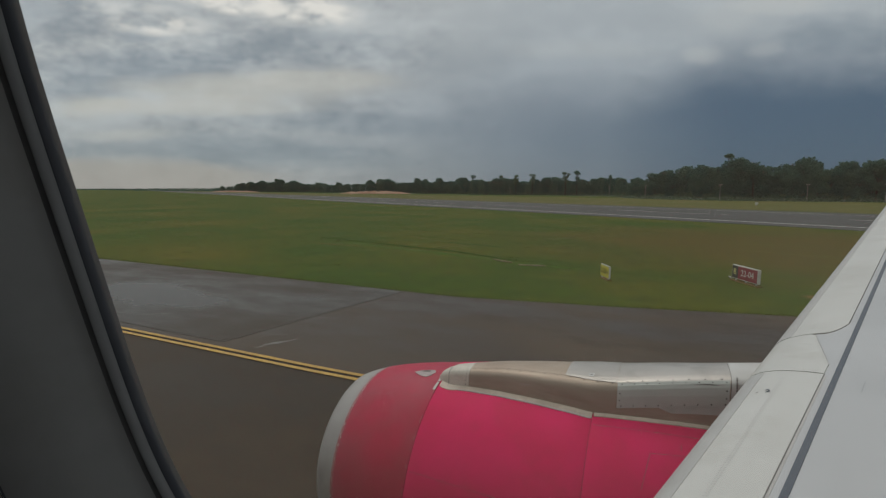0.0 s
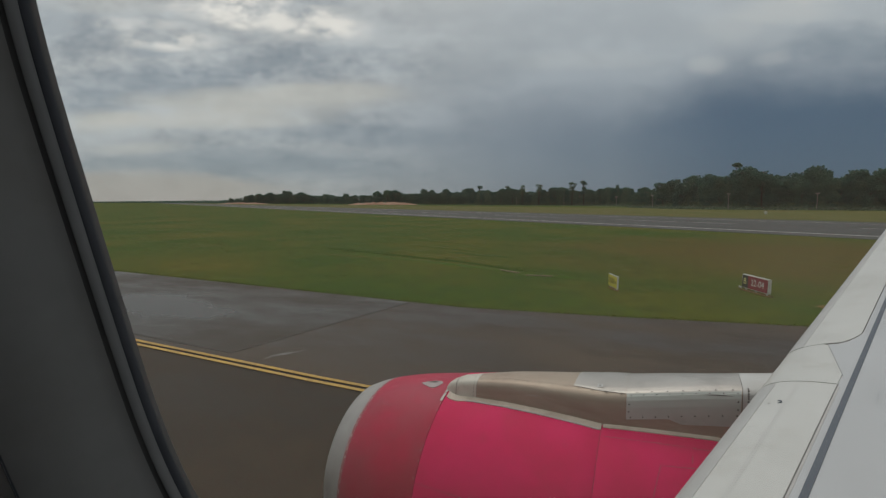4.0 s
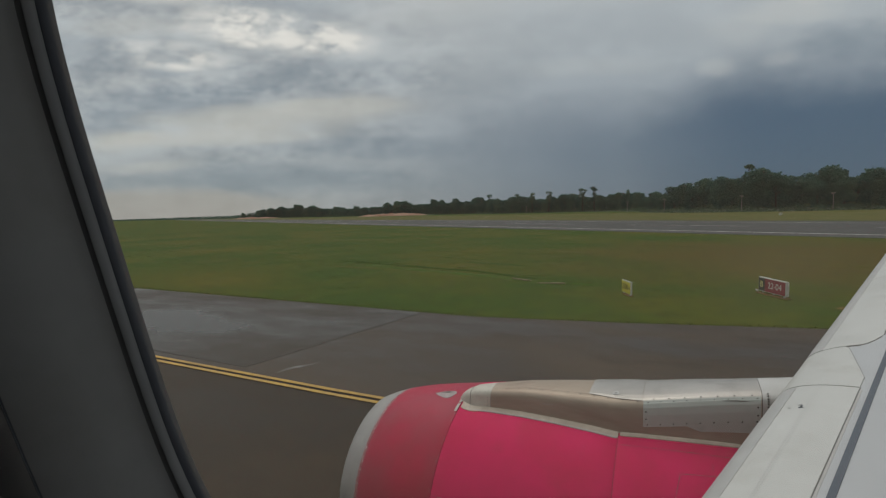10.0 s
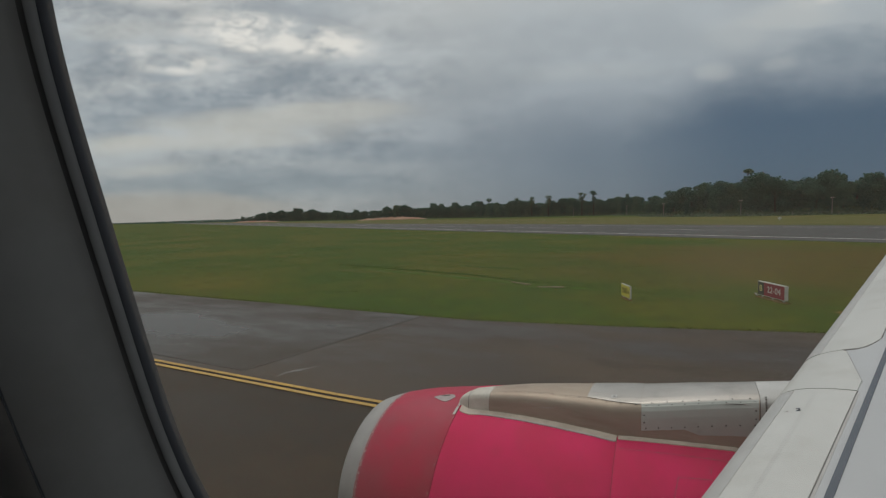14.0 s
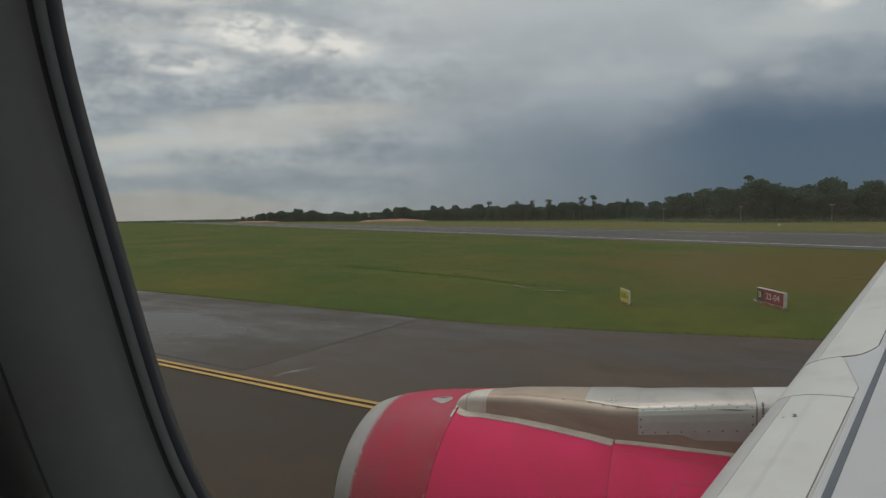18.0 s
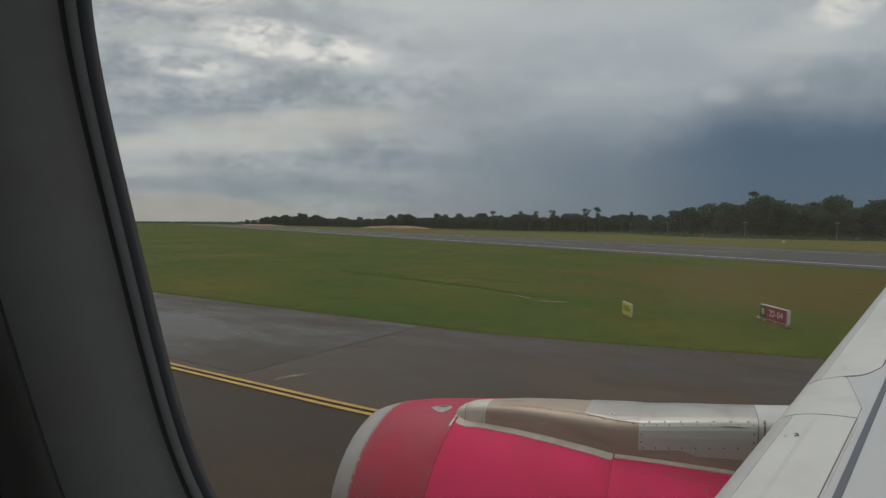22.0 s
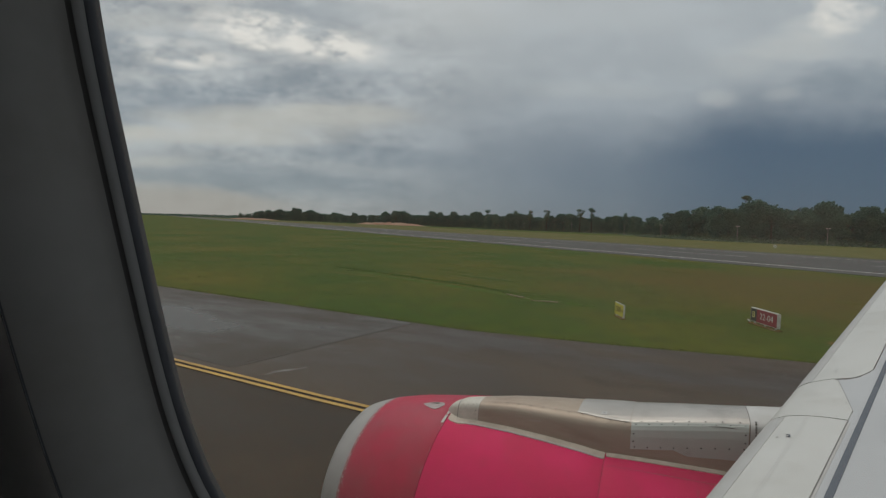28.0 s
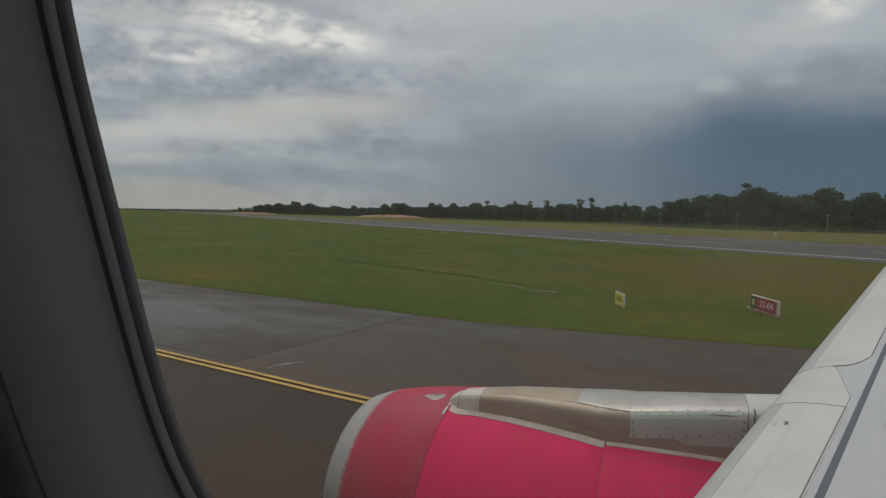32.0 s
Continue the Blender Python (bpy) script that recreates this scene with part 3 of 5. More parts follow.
    for shift in (0.01, 0.27):
        line = ribbon("taxi_line", [(x - (shift if x > 64 else 0), y + shift) for x, y in way], 0.13, 0.0405, 0.006, YELLOW_MARK)
        tagged(line, "one of two parallel yellow taxiway edge lines", "road marking", "twin yellow taxi lines", "structure")
    # runway holding marks further back along the taxiway
    for i in range(2):
        bar = ribbon("holding_bar", [(13.6 + 0.5 * i, -9), (12.0 + 0.5 * i, 10.6)], 0.16, 0.022, 0.006, YELLOW_MARK)
        tagged(bar, "solid yellow runway holding bar", "road marking", "holding position bars", "structure")
    for k in range(8):
        y = -8 + 2.0 * k
        bar = ribbon("holding_dash", [(14.8 - 0.08 * (y + 8), y), (14.8 - 0.08 * (y + 9), y + 1.0)], 0.16, 0.022, 0.006, YELLOW_MARK)
        tagged(bar, "broken yellow runway holding dash", "road marking", "holding position dashes", "structure")
    cross = ribbon("white_cross_line", [(11.3, 16.2), (10.4, 22.2)], 0.32, 0.022, 0.006, WHITE_MARK)
    for ax, ay, bx, by in ((43.5, 31.0, 42.9, 32.6), (-95, 13.0, -98, 17.8)):
        extra = ribbon("white_cross_line", [(ax, ay), (bx, by)], 0.3, 0.022, 0.006, WHITE_MARK)
        tagged(extra, "short worn white line on the taxiway", "road marking", kind="structure")
    tagged(cross, "worn white line painted across the taxiway", "road marking", kind="structure")


build_ground()


def tyre_mark(x, y, radius, start, sweep):
    way = [(x + radius * math.cos(radians(start + sweep * i / 24)), y + radius * math.sin(radians(start + sweep * i / 24))) for i in range(25)]
    tagged(ribbon("tyre_mark", way, 0.22, 0.0262, 0.0015, TAR), "curved dark tyre mark on the asphalt", "pavement mark", kind="structure")


for x, y, radius, start, sweep in ((30, -2, 16.5, 60, 60), (30, -2, 17.4, 62, 56), (22, -6, 20.5, 70, 45), (24, 0, 14.6, 75, 50)):
    tyre_mark(x, y, radius, start, sweep)


def scrape(x, y, length, turn):
    rng = random.Random(int(x * 31 + y * 17))
    verts, faces = [], []
    n = 14
    for i in range(n + 1):
        f = i / n
        w = 0.10 * math.sin(math.pi * min(max(f, 0.06), 0.95)) * rng.uniform(0.4, 1.3)
        dx, dy = (f - 0.5) * length, 0.06 * math.sin(5 * f) + rng.uniform(-0.03, 0.03)
        px, py = x + dx * math.cos(turn) - dy * math.sin(turn), y + dx * math.sin(turn) + dy * math.cos(turn)
        verts += [(px - w * math.sin(turn), py + w * math.cos(turn), 0.0345), (px + w * math.sin(turn), py - w * math.cos(turn), 0.0345)]
        if i:
            a = 2 * i - 2
            faces.append((a, a + 1, a + 3, a + 2))
    tagged(from_lists("paint_scrape", verts, faces, SCRAPE), "ragged whitish scrape on the asphalt", "pavement mark", kind="structure")


scrape(-10.2, 10.3, 1.3, 1.2)
scrape(-16.5, 10.9, 1.2, 0.7)


def inset_light(x, y, turn):
    t = thing("taxiway_light", "low blue-topped taxiway light on a square yellowed base plate", "airfield light", (x, y, 0.02), turn, "taxiway lights")
    part("base_plate", boxed(-0.45, 0.45, -0.3, 0.3, 0.0, 0.05, bevel=0.015), CONCRETE, t, "stained concrete plate")
    part("collar", tube(bmesh.new(), (0, 0, 0.05), (0, 0, 0.1), 0.16, 0.12, 16), YELLOW_MARK, t, "yellow collar", smooth=40)
    part("stem", tube(bmesh.new(), (0, 0, 0.1), (0, 0, 0.26), 0.035, 0.035, 12), STEEL, t, smooth=40)
    part("lamp_head", tube(bmesh.new(), (0, 0, 0.26), (0, 0, 0.36), 0.06, 0.045, 14), STRIPE, t, "blue glass lamp head", smooth=40)


inset_light(-24.5, 11.8, 20)
inset_light(11.25, 15.8, 15)
inset_light(71.0, 29.0, 35)
inset_light(74.0, 42.6, 60)
inset_light(65.0, 57.0, 70)


def wet_patch(name, x, y, long, wide, turn, z, seed, material, label, category):
    """A flat ragged pool lying on the pavement."""
    verts = [(0, 0, z)]
    n = 72
    for i in range(n):
        a = 2 * math.pi * i / n
        f = 0.82 + 0.45 * noise.noise(Vector((1.6 * math.cos(a), 1.6 * math.sin(a), seed))) + 0.12 * noise.noise(Vector((6 * math.cos(a), 6 * math.sin(a), seed)))
        verts.append((math.cos(a) * long / 2 * f, math.sin(a) * wide / 2 * f, z))
    ob = from_lists(name, verts, [(0, 1 + i, 1 + (i + 1) % n) for i in range(n)], material)
    ob.matrix_basis = pose(x, y, 0, 0, 0, turn)
    tagged(ob, label, category, kind="structure")


wet_patch("puddle", 69.0, 36.5, 9.0, 3.2, 35, 0.028, 4.0, WATER, "shallow puddle at the rounded tip of the grass", "puddle")
wet_patch("puddle", 63.0, 34.0, 7.0, 1.6, 28, 0.034, 9.0, WATER, "narrow puddle along the grass edge", "puddle")
wet_patch("mud_stain", 73.5, 37.5, 8.0, 3.6, 50, 0.024, 6.0, MUD, "dark silt stain washed over the asphalt", "stain")


# ------------------------------------------------------------------ signs on the grass
def text_mesh(name, words, size, material, parent, where, depth=0.006, label=""):
    cu = bpy.data.curves.new(name, "FONT")
    cu.body, cu.size, cu.extrude, cu.align_x, cu.align_y = words, size, depth, "CENTER", "CENTER"
    tmp = bpy.data.objects.new(name, cu)
    scene.collection.objects.link(tmp)
    bpy.context.view_layer.update()
    me = bpy.data.meshes.new_from_object(tmp.evaluated_get(bpy.context.evaluated_depsgraph_get()))
    bpy.data.objects.remove(tmp)
    me.materials.clear()
    me.materials.append(material)
    ob = new(name, me)
    ob.parent = parent
    ob.matrix_basis = where
    if label:
        ob["label"] = label
    return ob


def runway_sign():
    # local x runs along the board to the reader's right, -y faces the reader
    t = thing("runway_sign", "airfield sign, black and red panels in a white frame", "airfield sign", (3.84, 27.8, 0.0), -65)
    t.scale = (0.93, 0.93, 0.93)
    part("footing", boxed(-1.15, 1.15, -0.16, 0.2, -0.05, 0.05, bevel=0.02), POOR_EARTH, t, "low earth-stained footing")
    part("housing", boxed(-1.1, 1.1, -0.07, 0.10, 0.14, 0.90, bevel=0.02), SIGN_WHITE, t, "white metal housing")
    for x in (-0.85, 0, 0.85):
        part("leg", tube(bmesh.new(), (x, 0.04, 0.04), (x, 0.04, 0.2), 0.045, 0.045), STEEL, t)
    part("black_panel", boxed(-1.05, -0.56, -0.082, -0.06, 0.18, 0.86), SIGN_BLACK, t, "black panel with a yellow letter")
    part("red_panel", boxed(-0.55, 1.05, -0.082, -0.06, 0.18, 0.86), SIGN_RED, t, "red panel with white numerals")
    text_mesh("letter", "B", 0.47, LETTER_YELLOW, t, pose(-0.81, -0.086, 0.52, 90, 0, 0))
    text_mesh("numerals", "22-04", 0.47, LETTER_WHITE, t, pose(0.25, -0.086, 0.52, 90, 0, 0))
    part("cable_duct", tube(bmesh.new(), (-1.3, 0.05, 0.06), (-2.0, 0.35, 0.04), 0.04, 0.04), CONCRETE, t, "pale cable duct on the grass")


runway_sign()


def location_sign():
    t = thing("distance_sign", "small yellow airfield distance sign with olive numerals, white frame", "airfield sign", (-2.66, 25.9, 0.0), -64)
    t.scale = (0.96, 0.96, 0.96)
    part("footing", boxed(-0.6, 0.6, -0.12, 0.16, -0.05, 0.03, bevel=0.015), POOR_EARTH, t)
    part("housing", boxed(-0.65, 0.65, -0.04, 0.04, 0.10, 0.78, bevel=0.012), SIGN_WHITE, t, "white metal housing")
    part("yellow_panel", boxed(-0.61, 0.60, -0.052, -0.03, 0.13, 0.74), SIGN_YELLOW, t, "yellow face")
    text_mesh("numerals", "2500", 0.42, LETTER_OLIVE, t, pose(-0.12, -0.055, 0.44, 90, 0, 0), label="olive numerals")
    bm = bmesh.new()
    pts = [(0.36, 0.47), (0.36, 0.41), (0.46, 0.41), (0.46, 0.34), (0.57, 0.44), (0.46, 0.54), (0.46, 0.47)]
    face = bm.faces.new([bm.verts.new((x, -0.055, z)) for x, z in pts])
    made = bmesh.ops.extrude_face_region(bm, geom=[face])["geom"]
    bmesh.ops.translate(bm, verts=[v for v in made if isinstance(v, bmesh.types.BMVert)], vec=(0, -0.006, 0))
    part("arrow", bm, LETTER_OLIVE, t, "olive arrow")
    for x in (-0.45, 0.45):
        part("leg", tube(bmesh.new(), (x, 0.0, 0.02), (x, 0.0, 0.14), 0.03, 0.03), STEEL, t)


location_sign()


def blank_panel():
    t = thing("blank_sign", "blank white square panel on two short legs in the grass", "airfield sign", (30, 46, 0), -20)
    part("panel", boxed(-0.55, 0.55, -0.03, 0.03, 0.25, 1.2, bevel=0.01), SIGN_WHITE, t)
    for x in (-0.4, 0.4):
        part("leg", boxed(x - 0.03, x + 0.03, 0.03, 0.09, -0.05, 1.1), STEEL, t)


blank_panel()


def concrete_slab(x, y, turn, long):
    t = thing("concrete_slab", "pale concrete drain cover lying flush in the grass", "concrete slab", (x, y, 0), turn, "concrete covers in the grass")
    for i in range(3):
        part("slab", boxed(-long / 2 + i * long / 3 + 0.01, -long / 2 + (i + 1) * long / 3 - 0.01, -0.35, 0.35, -0.05, 0.07, bevel=0.015), CONCRETE, t)


for x, y, turn, long in ((10.1, 33.1, 40, 2.2), (11.9, 34.4, 45, 0.9), (18.9, 36.3, 38, 2.6), (20.0, 37.4, 45, 0.8)):
    concrete_slab(x, y, turn, long)


def bare_patch(x, y, long, wide, turn, seed):
    rng = random.Random(seed)
    n = 26
    verts = [(0, 0, 0.012)]
    for i in range(n):
        a = 2 * math.pi * i / n
        f = rng.uniform(0.55, 1.1)
        verts.append((math.cos(a) * long / 2 * f, math.sin(a) * wide / 2 * f, 0.004))
    ob = from_lists("bare_earth", verts, [(0, 1 + i, 1 + (i + 1) % n) for i in range(n)], POOR_EARTH)
    ob.matrix_basis = pose(x, y, 0, 0, 0, turn)
    tagged(ob, "ragged patch of bare reddish earth in the grass", "earth patch", kind="structure")


for i, (x, y, long, wide) in enumerate(((25.2, 31.9, 3.2, 0.9), (28.0, 33.0, 2.6, 0.8), (31.0, 34.6, 3.5, 1.0), (36, 35.9, 4.0, 1.1), (41, 38.2, 5.0, 1.2), (48, 40.8, 5.0, 1.3), (6.5, 25.6, 2.4, 0.7))):
    bare_patch(x, y, long, wide, 22, 60 + i)


def branch(x, y, turn):
    t = thing("fallen_plank", "weathered strip of timber lying in the grass", "plank", (x, y, 0.04), turn, "timber strips in the grass")
    part("board", boxed(-0.6, 0.7, -0.05, 0.05, 0.0, 0.05, bevel=0.01), WOOD, t)
    part("offcut", boxed(0.2, 1.0, 0.1, 0.18, -0.02, 0.04, bevel=0.01), WOOD, t)


branch(-7.4, 28.3, 12)
branch(-9.6, 29.4, -30)


def turf_band(name, way, wide, high, seed, material, label):
    """A low uneven band of turf along a way in plan, thinning out at both ends."""
    verts, faces = [], []
    steps, across = 90, 8
    for i in range(steps + 1):
        f = i / steps * (len(way) - 1)
        k = min(int(f), len(way) - 2)
        g = f - k
        ax, ay = way[k]
        bx, by = way[k + 1]
        d = math.hypot(bx - ax, by - ay)
        nx, ny = -(by - ay) / d, (bx - ax) / d
        end = math.sin(math.pi * min(max(i / steps, 0.02), 0.98)) ** 0.5
        for j in range(across + 1):
            u = j / across * 2 - 1
            ragged = 0.7 + 0.6 * noise.noise(Vector((i * 0.23, seed, 1.0 if u > 0 else 4.0)))
            w = wide / 2 * u * end * ragged
            z = 0.006 + high * (1 - u * u) * end * (0.6 + 0.8 * abs(noise.noise(Vector((i * 0.4, j * 0.9, seed)))))
            if abs(u) > 0.99:
                z = -0.01
            verts.append((ax + (bx - ax) * g + nx * w, ay + (by - ay) * g + ny * w, z))
    for i in range(steps):
        for j in range(across):
            k = i * (across + 1) + j
            faces.append((k, k + 1, k + across + 2, k + across + 1))
    tagged(from_lists(name, verts, faces, material, smooth=60), label, "grass", kind="structure")


turf_band("ditch_bank", [(-30, 36.6), (-22, 34.6), (-14, 32.6), (-8.2, 30.0)], 0.7, 0.10, 3, LUSH, "dark green turf bank along a shallow drainage ditch")
turf_band("ditch_bank", [(-26, 33.6), (-19, 32.4), (-12, 30.6), (-8.5, 29.2)], 1.6, 0.05, 5, FRESH, "brighter green turf beside a shallow drainage ditch")
turf_band("ditch_bank", [(-6.8, 29.0), (-5.4, 28.7), (-4.2, 28.6)], 0.8, 0.06, 8, FRESH, "small brighter green tussock bank in the grass")


rng_turf = random.Random(21)
for i in range(26):
    x, y = rng_turf.uniform(-60, 30), rng_turf.uniform(25, 66)
    long = rng_turf.uniform(3, 11)
    lean = rng_turf.uniform(-0.35, 0.05)
    way = [(x - long / 2, y - lean * long / 2), (x + rng_turf.uniform(-1, 1), y + rng_turf.uniform(-0.4, 0.4)), (x + long / 2, y + lean * long / 2)]
    dry = rng_turf.random() < (0.65 if x > -8 else 0.3)
    turf_band("turf_patch", way, rng_turf.uniform(0.5, 1.7), 0.03, 30 + i, (DRY_TURF if dry else rng_turf.choice((LUSH, FRESH))),
              "dry brownish streak in the grass" if dry else "greener streak in the grass")


def grass_tufts():
    rng = random.Random(11)
    verts, faces = [], []
    ex, ey = (-420, -8, -2.2, 4.3, 14, 34), (18.4, 18.4, 19.4, 20.9, 22.4, 23.6)
    for i in range(6000):
        x = rng.uniform(-62, 16)
        base = float(np.interp(x, ex, ey))
        d = rng.expovariate(4.0) - 0.10
        y = base + d
        near = d < 0.4
        for blade in range(3):
            t = rng.uniform(0, 6.28)
            h = rng.uniform(0.012, 0.03) * (1.2 if near else 1.0) * math.exp(-max(d, 0) / 2.5)
            w = rng.uniform(0.012, 0.03)
            lean = rng.uniform(0.0, 0.09)
            u = rng.uniform(0, 6.28)
            px, py = x + rng.uniform(-0.08, 0.08), y + rng.uniform(-0.08, 0.08)
            k = len(verts)
            verts += [(px - w * math.cos(t), py - w * math.sin(t), 0.0), (px + w * math.cos(t), py + w * math.sin(t), 0.0),
                      (px + lean * math.cos(u), py + lean * math.sin(u), h)]
            faces.append((k, k + 1, k + 2))
    tagged(from_lists("grass_blades", verts, faces, BLADE), "short ragged grass along the taxiway edge", "grass", kind="stuff")


grass_tufts()


def grass_tussocks():
    """Low dark clumps of coarser grass, denser along the drainage ditch."""
    rng = random.Random(77)
    verts, faces = [], []
    for i in range(150):
        if rng.random() < 0.45:
            x = rng.uniform(-30, -4)
            y = float(np.interp(x, [-30, -22, -14, -8, -4], [36.6, 34.6, 32.6, 30.0, 28.6])) + rng.gauss(0, 0.8)
        else:
            x, y = rng.uniform(-70, 22), rng.uniform(21.5, 66)
            if y < 20.5 + max(x + 8, 0) * 0.24:
                continue
        size = rng.uniform(0.12, 0.42)
        for blade in range(16):
            t, u = rng.uniform(0, 6.28), rng.uniform(0, 6.28)
            r = size * math.sqrt(rng.random())
            px, py = x + 2.0 * r * math.cos(t), y + r * math.sin(t)
            h, w = rng.uniform(0.015, 0.05) * (0.6 + size), rng.uniform(0.03, 0.06)
            k = len(verts)
            verts += [(px - w * math.cos(u), py - w * math.sin(u), 0.0), (px + w * math.cos(u), py + w * math.sin(u), 0.0), (px + rng.uniform(-0.06, 0.06), py + rng.uniform(-0.06, 0.06), h)]
            faces.append((k, k + 1, k + 2))
    tagged(from_lists("grass_tussocks", verts, faces, TUSSOCK), "scattered dark green tussocks in the mown grass", "grass", kind="stuff")


grass_tussocks()


# ------------------------------------------------------------------ woods beyond the runway
def clump(verts, faces, c, size, rng):
    """One folded spray of leaves."""
    d = Vector((rng.gauss(0, 1), rng.gauss(0, 1), rng.gauss(0, 1))).normalized()
    a = d.orthogonal().normalized()
    b = d.cross(a)
    k = len(verts)
    s = size
    verts += [c + a * s * rng.uniform(0.7, 1.2), c + b * s * rng.uniform(0.6, 1.1), c - a * s * rng.uniform(0.7, 1.2), c - b * s * rng.uniform(0.6, 1.1), c + d * s * 0.55]
    faces += [(k, k + 1, k + 4), (k + 1, k + 2, k + 4), (k + 2, k + 3, k + 4), (k + 3, k, k + 4)]


def tree(seed, kind):
    """Trees of about 20 m; the crown is many leaf sprays set in uneven lobes."""
    rng = random.Random(seed)
    words = {"broad": "broad dark green rainforest tree at the edge of the airfield", "tall": "tall slender tree with a sparse crown above the woods",
             "umbrella": "tall bare-stemmed tree with a flat umbrella crown"}[kind]
    t = thing("tree", words, "tree", group="trees along the woods")
    height = 20.0
    bm = bmesh.new()
    bend = Vector((rng.uniform(-1, 1), rng.uniform(-1, 1), 0))
    fork = height * {"broad": 0.42, "tall": 0.62, "umbrella": 0.84}[kind]
    thick = 0.5 if kind == "umbrella" else 1.0
    tube(bm, (0, 0, -0.3), bend * 0.3 + Vector((0, 0, fork * 0.5)), 0.42 * thick, 0.32 * thick)
    tube(bm, bend * 0.3 + Vector((0, 0, fork * 0.5)), bend + Vector((0, 0, fork)), 0.32 * thick, 0.22 * thick)
    lobes = []
    count = {"broad": 9, "tall": 11, "umbrella": 7}[kind]
    for i in range(count):
        a = 2 * math.pi * i / count + rng.uniform(-0.4, 0.4)
        if kind == "broad":
            r, z, s = rng.uniform(1.5, 4.6), rng.uniform(0.42, 0.86) * height, rng.uniform(2.2, 3.6)
        elif kind == "tall":
            r, z, s = rng.uniform(0.3, 2.2), rng.uniform(0.48, 0.97) * height, rng.uniform(1.0, 2.2)
        else:
            r, z, s = rng.uniform(0.5, 2.3), rng.uniform(0.90, 0.945) * height, rng.uniform(0.7, 1.0)
        c = bend + Vector((r * math.cos(a), r * math.sin(a), z))
        lobes.append((c, s))
        tube(bm, bend * (0.9 if kind != "umbrella" else 1.0) + Vector((0, 0, fork * (rng.uniform(0.85, 1.0) if kind != "umbrella" else 0.99))), c, 0.15 * thick, 0.05, 6)
    if kind == "broad":
        lobes.append((bend + Vector((0, 0, height * 0.8)), 3.4))
        for i in range(9):
            a = rng.uniform(0, 6.28)
            lobes.append((Vector((3.4 * math.cos(a), 3.4 * math.sin(a), rng.uniform(1.2, 8.5))), rng.uniform(1.9, 3.0)))
    part("trunk", bm, BARK, t, smooth=50)
    verts, faces = [], []
    for c, s in lobes:
        for j in range(int(46 * s) if kind == "broad" else int(52 * s)):
            d = Vector((rng.gauss(0, 1), rng.gauss(0, 1), rng.gauss(0, 1))).normalized()
            flat = 0.75 if kind != "umbrella" else 0.55
            p = c + Vector((d.x, d.y, d.z * flat)) * s * rng.uniform(0.55, 1.12)
            clump(verts, faces, p, rng.uniform(0.35, 0.8) if kind == "broad" else rng.uniform(0.2, 0.42), rng)
    from_lists("crown", verts, faces, rng.choice((LEAF, LEAF, LEAF_B)), t)
    return t


def along(belt, f):
    """The place and tree height at f, counted in stretches of a belt."""
    i = min(int(f), len(belt) - 2)
    a, b = belt[i], belt[i + 1]
    return [a[j] + (b[j] - a[j]) * (f - i) for j in range(3)]


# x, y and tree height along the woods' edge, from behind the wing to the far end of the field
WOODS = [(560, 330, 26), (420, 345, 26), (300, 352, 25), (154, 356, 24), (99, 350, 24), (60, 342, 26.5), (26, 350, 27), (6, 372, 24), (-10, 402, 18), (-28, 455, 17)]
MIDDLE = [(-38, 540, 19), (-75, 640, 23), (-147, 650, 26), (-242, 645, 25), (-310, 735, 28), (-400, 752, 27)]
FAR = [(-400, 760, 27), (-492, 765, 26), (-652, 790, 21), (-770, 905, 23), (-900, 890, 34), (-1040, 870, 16)]


